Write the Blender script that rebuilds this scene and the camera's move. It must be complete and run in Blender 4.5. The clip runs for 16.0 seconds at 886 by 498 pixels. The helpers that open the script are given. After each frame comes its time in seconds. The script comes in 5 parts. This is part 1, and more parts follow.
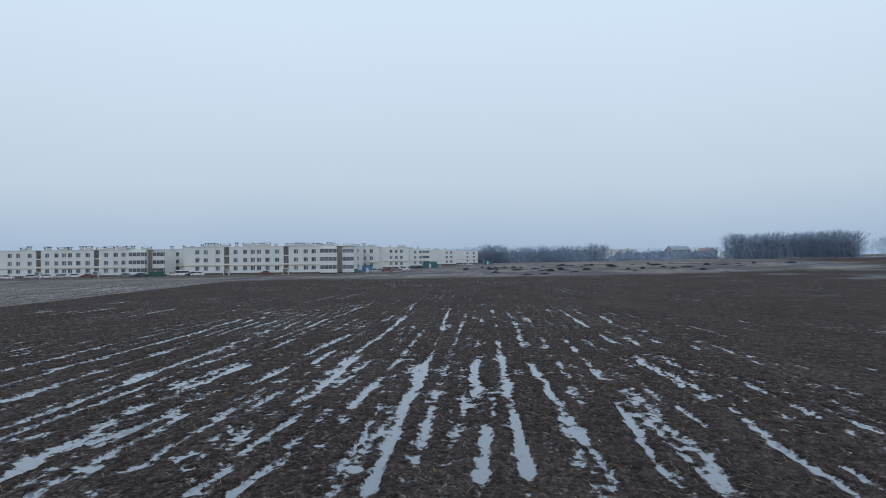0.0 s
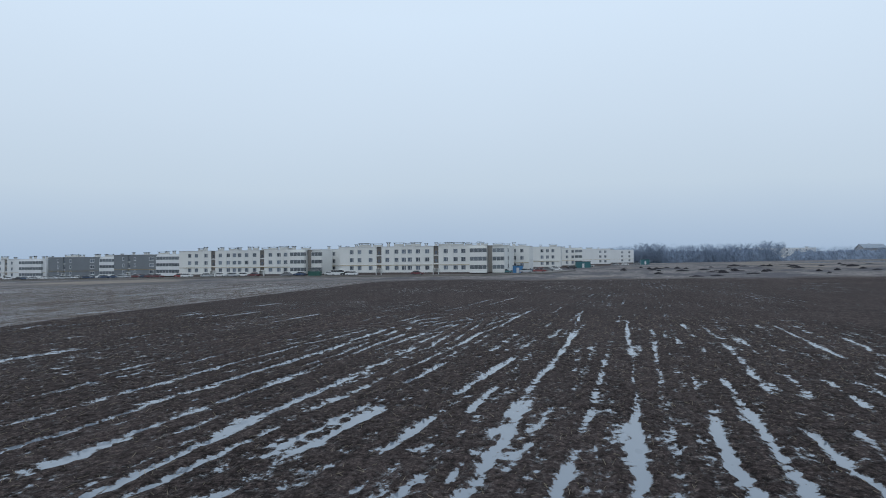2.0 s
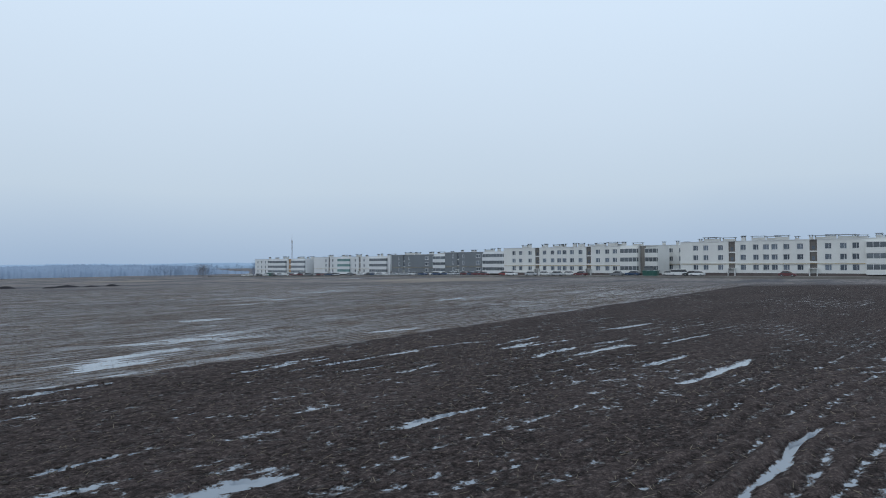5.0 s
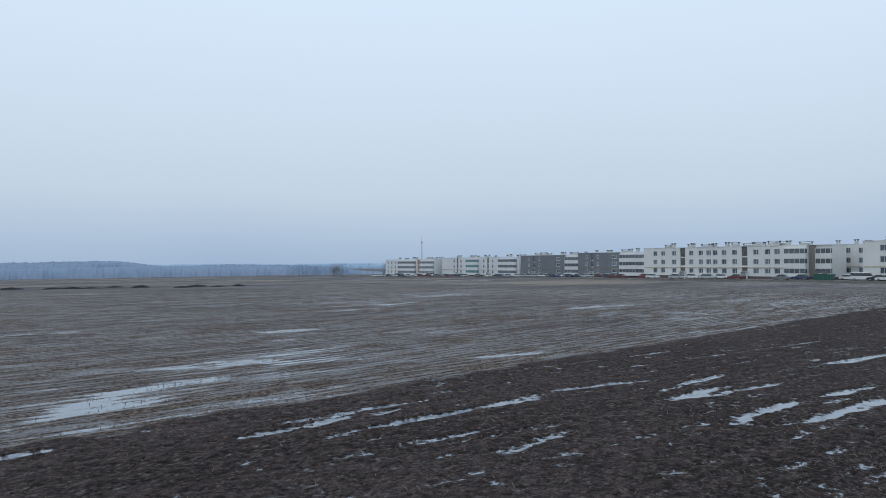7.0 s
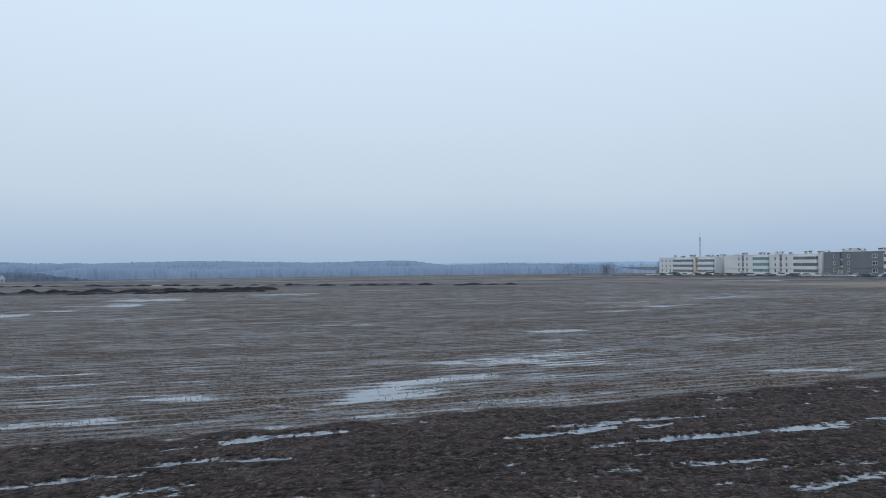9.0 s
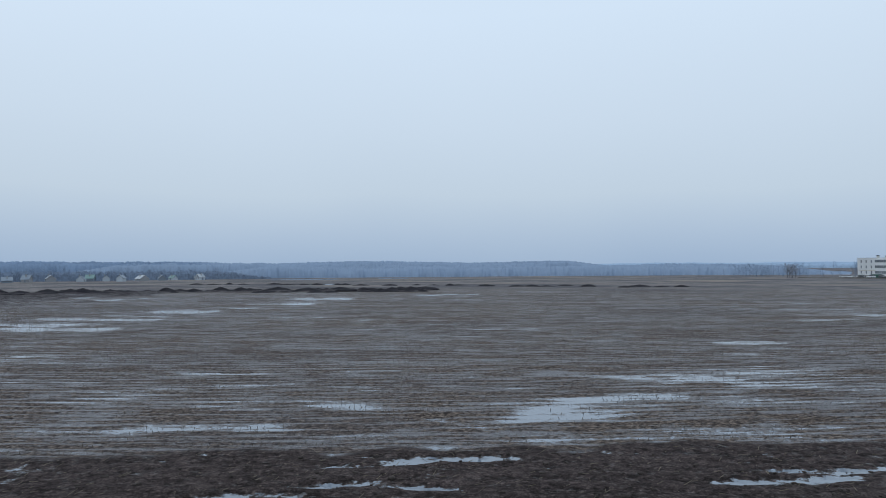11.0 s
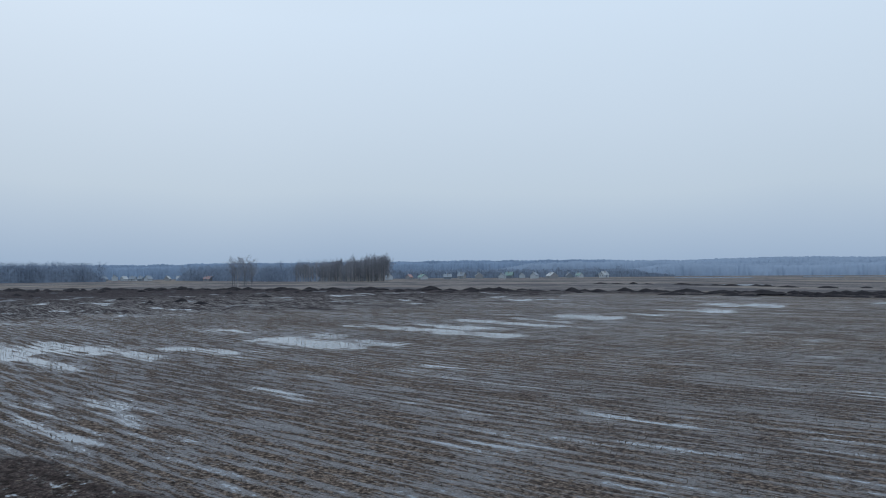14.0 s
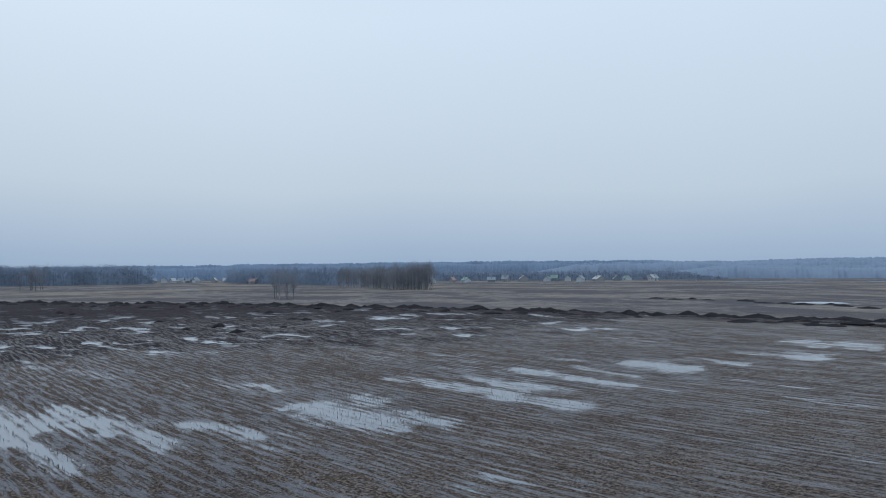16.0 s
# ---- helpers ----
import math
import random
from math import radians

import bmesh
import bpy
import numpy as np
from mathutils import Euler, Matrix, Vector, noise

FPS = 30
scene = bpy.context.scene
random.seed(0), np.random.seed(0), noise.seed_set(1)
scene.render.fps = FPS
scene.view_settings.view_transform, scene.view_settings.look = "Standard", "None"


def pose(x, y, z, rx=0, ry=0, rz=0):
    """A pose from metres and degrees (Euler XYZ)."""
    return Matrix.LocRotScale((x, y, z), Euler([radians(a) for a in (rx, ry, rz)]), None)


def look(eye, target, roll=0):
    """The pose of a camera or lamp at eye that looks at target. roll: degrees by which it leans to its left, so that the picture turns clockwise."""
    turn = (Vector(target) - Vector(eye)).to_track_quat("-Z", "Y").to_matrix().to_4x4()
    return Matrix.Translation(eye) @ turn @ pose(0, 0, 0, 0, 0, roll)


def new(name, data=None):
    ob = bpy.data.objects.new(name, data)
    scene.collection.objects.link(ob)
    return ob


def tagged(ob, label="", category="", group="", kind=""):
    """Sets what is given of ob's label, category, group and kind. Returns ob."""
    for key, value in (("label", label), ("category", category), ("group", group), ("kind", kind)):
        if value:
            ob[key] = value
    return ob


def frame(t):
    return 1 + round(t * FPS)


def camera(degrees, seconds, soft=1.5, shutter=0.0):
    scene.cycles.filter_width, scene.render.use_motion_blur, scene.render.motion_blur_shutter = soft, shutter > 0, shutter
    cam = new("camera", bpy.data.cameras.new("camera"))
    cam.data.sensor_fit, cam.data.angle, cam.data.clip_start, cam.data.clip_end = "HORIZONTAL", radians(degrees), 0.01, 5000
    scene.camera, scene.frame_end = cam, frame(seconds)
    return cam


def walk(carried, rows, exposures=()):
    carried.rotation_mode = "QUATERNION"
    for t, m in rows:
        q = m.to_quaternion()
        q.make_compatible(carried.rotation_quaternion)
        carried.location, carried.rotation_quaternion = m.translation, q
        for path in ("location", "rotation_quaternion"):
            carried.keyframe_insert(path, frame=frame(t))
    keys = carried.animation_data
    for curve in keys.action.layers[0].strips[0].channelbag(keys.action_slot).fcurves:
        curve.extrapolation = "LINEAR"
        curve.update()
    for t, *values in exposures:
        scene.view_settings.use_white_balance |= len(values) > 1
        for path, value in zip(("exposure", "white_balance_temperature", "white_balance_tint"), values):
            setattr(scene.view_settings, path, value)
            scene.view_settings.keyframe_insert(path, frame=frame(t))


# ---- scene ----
cam = camera(69.2, 16.0, soft=1.0)
PATH = [
    (0, (-6.615, -3.932, 4.481), (-6.575, -1.932, 4.522), -0.6),
    (0.5, (-6.73, -2.501, 4.52), (-6.787, -0.502, 4.562), -0.6),
    (1, (-6.989, -0.811, 4.573), (-7.078, 1.187, 4.614), -0.6),
    (1.5, (-7.497, 1.82, 4.725), (-7.672, 3.812, 4.766), -0.6),
    (2, (-8.396, 4.793, 4.74), (-8.812, 6.749, 4.783), -0.5),
    (2.5, (-9.723, 8.412, 4.795), (-10.34, 10.314, 4.838), -0.5),
    (3, (-11.584, 12.142, 4.781), (-12.34, 13.993, 4.825), -0.6),
    (3.5, (-14.05, 16.074, 4.89), (-14.972, 17.849, 4.933), -0.5),
    (4, (-17.022, 19.891, 4.887), (-18.122, 21.56, 4.932), -0.4),
    (4.5, (-20.253, 23.53, 4.958), (-21.449, 25.133, 5.005), -0.5),
    (4.7, (-21.743, 24.987, 4.978), (-22.971, 26.565, 5.023), -0.4),
    (6.8, (-31.039, 36.177, 4.946), (-32.581, 37.45, 4.99), -0.3),
    (7, (-31.569, 36.428, 4.987), (-33.131, 37.675, 5.033), -0.1),
    (7.5, (-31.828, 36.728, 5.147), (-33.476, 37.86, 5.192), -0.0),
    (8, (-31.863, 36.778, 5.147), (-33.64, 37.694, 5.191), -0.1),
    (8.5, (-31.865, 36.791, 5.148), (-33.745, 37.472, 5.192), -0.2),
    (9, (-31.854, 36.822, 5.127), (-33.787, 37.335, 5.171), -0.3),
    (9.2, (-31.879, 36.818, 5.113), (-33.821, 37.295, 5.156), -0.4),
    (11.3, (-35.084, 36.704, 5.327), (-37.083, 36.658, 5.371), -0.3),
    (11.5, (-35.681, 36.621, 5.364), (-37.678, 36.529, 5.406), -0.4),
    (12, (-37.195, 36.342, 5.369), (-39.182, 36.117, 5.411), -0.5),
    (12.5, (-38.713, 35.846, 5.427), (-40.657, 35.377, 5.468), -0.7),
    (13, (-40.12, 35.163, 5.48), (-41.97, 34.405, 5.523), -0.7),
    (13.5, (-41.074, 34.642, 5.615), (-42.824, 33.673, 5.659), -0.8),
    (14, (-41.981, 34.012, 5.788), (-43.64, 32.896, 5.834), -0.7),
    (14.5, (-43.312, 32.832, 6.361), (-44.912, 31.633, 6.407), -0.8),
    (15, (-44.65, 31.516, 7.571), (-46.237, 30.3, 7.615), -0.7),
    (15.5, (-45.872, 30.415, 8.75), (-47.457, 29.196, 8.793), -0.6),
    (16, (-46.953, 29.597, 9.951), (-48.535, 28.374, 9.991), -0.7),
]
walk(cam, [(t, look(eye, target, roll)) for t, eye, target, roll in PATH], [(0, -0.03), (2, 0.0), (4, 0.0), (7, 0.02), (9, 0.01), (11.5, -0.03), (12.5, -0.04), (14, -0.09), (16, -0.08)])


# ---- world, sun and exposure ----
SUN_ELEV, SUN_TURN = 38.0, 200.0
world = bpy.data.worlds.new("overcast_sky")
scene.world = world
world.use_nodes = True
wt = world.node_tree
for n in list(wt.nodes):
    wt.nodes.remove(n)


def node(tree, kind, **values):
    n = tree.nodes.new(kind)
    for key, value in values.items():
        n.inputs[key.replace("_", " ")].default_value = value
    return n


def ramp(tree, stops):
    n = tree.nodes.new("ShaderNodeValToRGB")
    el = n.color_ramp.elements
    while len(el) < len(stops):
        el.new(0.5)
    for e, (p, c) in zip(el, stops):
        e.position, e.color = p, (*c, 1)
    return n


sky = wt.nodes.new("ShaderNodeTexSky")
sky.sky_type, sky.sun_disc = "NISHITA", False
sky.sun_elevation, sky.sun_rotation = radians(SUN_ELEV), radians(SUN_TURN)
sky.air_density, sky.dust_density = 1.0, 6.0
coord = wt.nodes.new("ShaderNodeTexCoord")
split = wt.nodes.new("ShaderNodeSeparateXYZ")
wt.links.new(coord.outputs["Generated"], split.inputs[0])
# cloud layer: bluish and duller towards the horizon, paler above
clouds = ramp(wt, [(0.0, (0.355, 0.475, 0.645)), (0.045, (0.43, 0.547, 0.70)), (0.11, (0.54, 0.652, 0.772)), (0.21, (0.60, 0.72, 0.855)), (0.36, (0.665, 0.80, 0.955)), (1.0, (0.72, 0.85, 0.99))])
soft_noise = node(wt, "ShaderNodeTexNoise", Scale=2.2, Detail=3.0, Roughness=0.45)
wt.links.new(coord.outputs["Generated"], soft_noise.inputs["Vector"])
shift = wt.nodes.new("ShaderNodeMath")
shift.operation = "MULTIPLY_ADD"
shift.inputs[1].default_value = 0.06
wt.links.new(soft_noise.outputs["Fac"], shift.inputs[0])
low = wt.nodes.new("ShaderNodeMath")
low.operation = "SUBTRACT"
low.inputs[1].default_value = 0.03
wt.links.new(split.outputs["Z"], low.inputs[0])
wt.links.new(low.outputs[0], shift.inputs[2])
wt.links.new(shift.outputs[0], clouds.inputs["Fac"])
dim = wt.nodes.new("ShaderNodeMixRGB")
dim.blend_type = "MIX"
dim.inputs[0].default_value = 0.02
sky_dim = wt.nodes.new("ShaderNodeMixRGB")
sky_dim.blend_type = "MULTIPLY"
sky_dim.inputs[0].default_value = 1.0
sky_dim.inputs[2].default_value = (0.1, 0.1, 0.1, 1)
wt.links.new(sky.outputs[0], sky_dim.inputs[1])
wt.links.new(clouds.outputs[0], dim.inputs[1])
wt.links.new(sky_dim.outputs[0], dim.inputs[2])
back = node(wt, "ShaderNodeBackground", Strength=1.0)
wt.links.new(dim.outputs[0], back.inputs[0])
wout = wt.nodes.new("ShaderNodeOutputWorld")
wt.links.new(back.outputs[0], wout.inputs[0])

sun_data = bpy.data.lights.new("sun", "SUN")
sun_data.energy, sun_data.angle, sun_data.color = 0.5, radians(40), (1.0, 0.97, 0.93)
sun = new("sun", sun_data)
sun.matrix_world = look((0, 0, 200), (60, 60, 60))
scene.view_settings.exposure = 0.0


# ---- materials ----
def material(name, colour, rough=0.8, metal=0.0, vary=0.25, scale=1.0, bump=0.0, bump_scale=8.0, colour2=None, objvary=0.0, spec=0.4):
    """A surface with two scales of colour variation and fine relief."""
    m = bpy.data.materials.new(name)
    m.use_nodes = True
    t = m.node_tree
    b = t.nodes["Principled BSDF"]
    b.inputs["Roughness"].default_value, b.inputs["Metallic"].default_value = rough, metal
    b.inputs["Specular IOR Level"].default_value = spec
    tc = t.nodes.new("ShaderNodeTexCoord")
    big = node(t, "ShaderNodeTexNoise", Scale=0.35 * scale, Detail=4.0, Roughness=0.6)
    fine = node(t, "ShaderNodeTexNoise", Scale=6.0 * scale, Detail=5.0, Roughness=0.65)
    for n in (big, fine):
        t.links.new(tc.outputs["Object"], n.inputs["Vector"])
    mid = t.nodes.new("ShaderNodeMath")
    mid.operation = "ADD"
    t.links.new(big.outputs["Fac"], mid.inputs[0])
    t.links.new(fine.outputs["Fac"], mid.inputs[1])
    c2 = colour2 or tuple(c * (1 - vary) for c in colour)
    r = ramp(t, [(0.36, c2), (0.64, colour)])
    half = t.nodes.new("ShaderNodeMath")
    half.operation = "MULTIPLY"
    half.inputs[1].default_value = 0.5
    t.links.new(mid.outputs[0], half.inputs[0])
    t.links.new(half.outputs[0], r.inputs["Fac"])
    last = r.outputs[0]
    if objvary:
        info = t.nodes.new("ShaderNodeObjectInfo")
        hsv = t.nodes.new("ShaderNodeHueSaturation")
        mr = t.nodes.new("ShaderNodeMapRange")
        mr.inputs["To Min"].default_value, mr.inputs["To Max"].default_value = 1 - objvary, 1 + objvary
        t.links.new(info.outputs["Random"], mr.inputs["Value"])
        t.links.new(mr.outputs[0], hsv.inputs["Value"])
        t.links.new(last, hsv.inputs["Color"])
        last = hsv.outputs[0]
    t.links.new(last, b.inputs["Base Color"])
    if bump:
        bn = node(t, "ShaderNodeTexNoise", Scale=bump_scale, Detail=6.0, Roughness=0.7)
        t.links.new(tc.outputs["Object"], bn.inputs["Vector"])
        bp = node(t, "ShaderNodeBump", Strength=bump, Distance=0.05)
        t.links.new(bn.outputs["Fac"], bp.inputs["Height"])
        t.links.new(bp.outputs[0], b.inputs["Normal"])
    return m


CREAM = material("cream_render", (0.74, 0.745, 0.725), 0.85, vary=0.12, scale=0.5, bump=0.1)
WHITE = material("white_render", (0.72, 0.735, 0.745), 0.85, vary=0.12, scale=0.5, bump=0.1)
GREY = material("grey_render", (0.20, 0.22, 0.24), 0.85, vary=0.15, scale=0.5, bump=0.1)
STAIR = material("brown_grey_cladding", (0.17, 0.155, 0.145), 0.8, vary=0.2)
RECESS = material("recess_cladding", (0.30, 0.275, 0.25), 0.85, vary=0.15)
ORANGE = material("ochre_cladding", (0.46, 0.28, 0.15), 0.8, vary=0.15)
PLINTH = material("dark_stone_plinth", (0.15, 0.125, 0.12), 0.9, vary=0.3, scale=2.0, bump=0.2)
PIPE = material("ochre_pipe_paint", (0.46, 0.33, 0.12), 0.6, vary=0.2)
FRAME = material("white_plastic_frame", (0.62, 0.63, 0.64), 0.5, vary=0.08)
# pane colour is lightened to carry haze and reflected sky
GLASS = material("window_glass", (0.185, 0.22, 0.265), 0.08, vary=0.5, scale=0.3, objvary=0.5, spec=0.6)
GLAZE = material("loggia_glass", (0.19, 0.215, 0.235), 0.1, vary=0.5, scale=1.2, objvary=0.35, spec=0.6)
TEAL = material("green_tinted_glass", (0.16, 0.30, 0.29), 0.1, vary=0.4, objvary=0.2, spec=0.6)
ROOFCAP = material("dark_sheet_metal", (0.10, 0.11, 0.12), 0.5, metal=0.3, vary=0.2)
ROOFING = material("grey_roofing_felt", (0.16, 0.16, 0.165), 0.9, vary=0.25)
VENT = material("pale_vent_render", (0.50, 0.50, 0.48), 0.85, vary=0.2)


# ---- mesh helpers ----
class Build:
    """Collects vertices and faces of one mesh."""

    def __init__(self):
        self.v, self.f = [], []

    def box(self, x0, y0, z0, x1, y1, z1):
        n = len(self.v)
        self.v += [(x0, y0, z0), (x1, y0, z0), (x1, y1, z0), (x0, y1, z0), (x0, y0, z1), (x1, y0, z1), (x1, y1, z1), (x0, y1, z1)]
        self.f += [(n, n + 3, n + 2, n + 1), (n + 4, n + 5, n + 6, n + 7), (n, n + 1, n + 5, n + 4), (n + 1, n + 2, n + 6, n + 5), (n + 2, n + 3, n + 7, n + 6), (n + 3, n, n + 4, n + 7)]
        return self

    def tube(self, points, radii, sides=6, squash=1.0):
        """A tapered limb through the points."""
        base = len(self.v)
        pts = [Vector(p) for p in points]
        for i, p in enumerate(pts):
            d = (pts[min(i + 1, len(pts) - 1)] - pts[max(i - 1, 0)]).normalized()
            a = d.orthogonal().normalized()
            b = d.cross(a)
            for k in range(sides):
                w = 2 * math.pi * k / sides
                self.v.append(tuple(p + radii[i] * (math.cos(w) * a + math.sin(w) * b)))
        for i in range(len(pts) - 1):
            for k in range(sides):
                k2 = (k + 1) % sides
                self.f.append((base + i * sides + k, base + i * sides + k2, base + (i + 1) * sides + k2, base + (i + 1) * sides + k))
        self.f.append(tuple(base + k for k in reversed(range(sides))))
        self.f.append(tuple(base + (len(pts) - 1) * sides + k for k in range(sides)))
        return self

    def spike(self, a, b, radius):
        """A thin twig that runs out to a point."""
        n = len(self.v)
        a, b = Vector(a), Vector(b)
        p = (b - a).orthogonal().normalized() * radius
        q = (b - a).normalized().cross(p)
        self.v += [tuple(a + p), tuple(a - 0.5 * p + 0.87 * q), tuple(a - 0.5 * p - 0.87 * q), tuple(b)]
        self.f += [(n, n + 1, n + 3), (n + 1, n + 2, n + 3), (n + 2, n, n + 3)]
        return self

    def loft(self, rings):
        """Joins rings of the same number of points, and closes both ends."""
        base, m = len(self.v), len(rings[0])
        for ring in rings:
            self.v += [tuple(p) for p in ring]
        for i in range(len(rings) - 1):
            for k in range(m):
                k2 = (k + 1) % m
                self.f.append((base + i * m + k, base + i * m + k2, base + (i + 1) * m + k2, base + (i + 1) * m + k))
        self.f.append(tuple(base + k for k in reversed(range(m))))
        self.f.append(tuple(base + (len(rings) - 1) * m + k for k in range(m)))
        return self

    def mesh(self, name, mat, smooth=False):
        me = bpy.data.meshes.new(name)
        me.from_pydata(self.v, [], self.f)
        me.materials.append(mat)
        if smooth:
            me.polygons.foreach_set("use_smooth", [True] * len(me.polygons))
        me.update()
        return me


def part(name, shape, mat, parent, label="", at=(0, 0, 0), turn=0.0, smooth=False):
    """Links a Build, or a mesh already made, as one mesh object under a thing or a part."""
    ob = new(name, shape if isinstance(shape, bpy.types.Mesh) else shape.mesh(name, mat, smooth))
    ob.parent = parent
    ob.matrix_basis = pose(*at, 0, 0, turn)
    return tagged(ob, label=label)


def thing(name, at, turn=0.0, label="", category="", group=""):
    ob = new(name)
    ob.empty_display_size = 0.3
    ob.matrix_basis = pose(*at, 0, 0, turn)
    return tagged(ob, label, category, group)


def smooth_step(a, b, x):
    t = np.clip((x - a) / (b - a), 0, 1)
    return t * t * (3 - 2 * t)


def lattice(i, j, seed):
    h = (i.astype(np.int64) * 374761393 + j.astype(np.int64) * 668265263 + seed * 1442695041) & 0x7FFFFFFF
    h = ((h ^ (h >> 13)) * 1274126177) & 0x7FFFFFFF
    h = h ^ (h >> 16)
    return (h & 0xFFFF) / 65535.0


def value_noise(x, y, seed=0):
    """Smooth noise from -1 to 1 with cells of size 1."""
    i, j = np.floor(x), np.floor(y)
    fx, fy = x - i, y - j
    fx, fy = fx * fx * (3 - 2 * fx), fy * fy * (3 - 2 * fy)
    a, b = lattice(i, j, seed), lattice(i + 1, j, seed)
    c, d = lattice(i, j + 1, seed), lattice(i + 1, j + 1, seed)
    return 2 * ((a * (1 - fx) + b * fx) * (1 - fy) + (c * (1 - fx) + d * fx) * fy) - 1


# ---- the ground ----
def broad(x, y):
    """The lie of the land: level fields, rising to the north-east and falling to the south-west."""
    near = smooth_step(120, 270 + 200 * smooth_step(40, -60, y), np.hypot(x + 50, (y - 40)))
    lift = np.clip(0.0125 * (x + 50) + 0.004 * (y - 60), -12, 8)
    return near * lift


def row_bend(y):
    """How far the drilled rows swing east as they run north."""
    c = np.clip(y, -20, 45)
    return 0.09 * c - 0.0015 * c * c + (0.09 - 0.003 * c) * (y - c)


def field_edge(y):
    return -52.2 - 0.055 * (y - 30)


# water lines in the ploughed furrows: from x, y to x, y and half a width
FURROWS_EAST = [
    (-8.6, 10.5, -8.2, 16.1, 0.13), (-7.9, 8.7, -7.1, 20.2, 0.27), (-7.1, 21.1, -6.5, 29.4, 0.24), (-6.4, 30.5, -5.7, 40.8, 0.24),
    (-5.7, 9.0, -5.2, 13.4, 0.27), (-5.7, 14.7, -5.5, 17.8, 0.19), (-5.7, 42.8, -4.8, 57.7, 0.22), (-5.1, 18.0, -4.6, 25.4, 0.31),
    (-4.9, 14.1, -4.6, 17.1, 0.17), (-4.6, 9.7, -4.2, 14.6, 0.22), (-3.0, 8.7, -2.3, 23.2, 0.28), (-1.8, 9.7, -0.7, 16.4, 0.24),
    (-0.7, 8.3, 0.1, 18.1, 0.42), (0.6, 11.4, 0.9, 15.3, 0.19), (1.6, 11.1, 2.4, 15.0, 0.27), (2.4, 16.4, 3.0, 26.1, 0.32),
    (3.5, 30.2, 3.6, 34.0, 0.22), (4.8, 12.4, 4.9, 13.9, 0.15), (7.1, 15.3, 7.4, 18.5, 0.24), (8.0, 25.5, 8.2, 31.6, 0.33),
]
FURROWS_MIDDLE = [
    (-15.9, 10.2, -15.7, 15.0, 0.26), (-15.7, 15.8, -14.9, 25.3, 0.31), (-15.2, 12.5, -14.6, 14.4, 0.28), (-14.2, 51.4, -13.6, 61.5, 0.27),
    (-13.3, 20.6, -12.4, 27.0, 0.25), (-13.2, 17.0, -12.9, 18.3, 0.24), (-12.2, 16.1, -11.9, 18.9, 0.18), (-11.4, 8.8, -11.1, 10.0, 0.18),
    (-11.1, 11.8, -10.6, 15.0, 0.24), (-10.9, 16.7, -10.1, 26.9, 0.27), (-10.5, 8.9, -10.2, 10.4, 0.24), (-10.2, 29.7, -9.3, 41.2, 0.25),
    (2.1, 8.5, 2.2, 10.0, 0.17), (12.5, 20.0, 12.7, 23.5, 0.2), (10.4, 33.0, 10.8, 38.0, 0.24), (15.5, 38.0, 15.9, 44.0, 0.26),
]
FURROWS_WEST = [
    (-30.3, 29.3, -29.4, 36.7, 0.13), (-28.8, 29.5, -28.8, 34.6, 0.24), (-28.1, 22.5, -27.4, 33.0, 0.22), (-27.2, 39.6, -26.3, 42.6, 0.24),
    (-25.3, 19.5, -24.2, 42.0, 0.27), (-22.9, 18.0, -22.0, 41.5, 0.27), (-20.8, 17.0, -19.9, 46.0, 0.30), (-18.4, 14.5, -17.5, 40.5, 0.31),
    (-26.0, 55.1, -25.4, 60.5, 0.27), (-24.4, 50.9, -24.1, 54.4, 0.22), (-22.2, 42.6, -21.9, 50.2, 0.17), (-21.3, 66.8, -19.4, 87.0, 0.22),
    (-18.8, 45.2, -18.0, 47.4, 0.22), (-18.3, 76.1, -15.8, 103.2, 0.22), (-14.9, 55.0, -14.0, 61.0, 0.24), (-12.8, 27.8, -11.6, 37.0, 0.24),
    (-15.2, 29.5, -14.7, 35.0, 0.22), (-9.2, 41.6, -8.2, 68.0, 0.22),
]
HEADLAND_POOLS = [
    (-44.7, 57.4, -44.8, 60.7, 0.48), (-40.9, 32.7, -40.9, 35.2, 0.24), (-39.1, 31.5, -38.9, 34.3, 0.27), (-38.7, 29.1, -38.9, 30.5, 0.2),
    (-37.3, 41.7, -36.9, 44.2, 0.40), (-37.1, 31.3, -36.5, 36.4, 0.46), (-33.0, 53.6, -32.6, 61.9, 0.38), (-51.4, 35.5, -51.6, 38.8, 0.33),
    (-51.0, 34.0, -51.1, 34.9, 0.18), (-49.7, 44.1, -49.9, 47.2, 0.24), (-49.6, 33.7, -49.9, 35.6, 0.30), (-49.6, 48.0, -49.6, 49.0, 0.2),
    (-49.5, 35.9, -49.3, 37.2, 0.19), (-48.8, 30.8, -49.1, 33.3, 0.26), (-48.2, 45.6, -48.2, 54.0, 0.36), (-47.6, 33.4, -47.8, 34.8, 0.22),
    (-46.0, 44.4, -45.9, 49.6, 0.24), (-43.9, 48.2, -44.2, 50.9, 0.22), (-41.8, 56.0, -41.7, 60.6, 0.36), (-50.5, 45.0, -50.3, 50.5, 0.25),
]
HEADLAND_NORTH = [
    (-46.0, 58.8, -46.2, 63.8, 0.38), (-48.6, 55.6, -47.6, 60.2, 0.3), (-44.3, 59.3, -43.7, 63.6, 0.38), (-40.2, 58.2, -39.8, 63.5, 0.38),
    (-44.6, 71.6, -43.9, 77.1, 0.4), (-41.5, 62.5, -41.0, 66.0, 0.3), (-38.4, 66.0, -37.8, 72.0, 0.32), (-36.0, 57.0, -35.6, 61.0, 0.26),
]
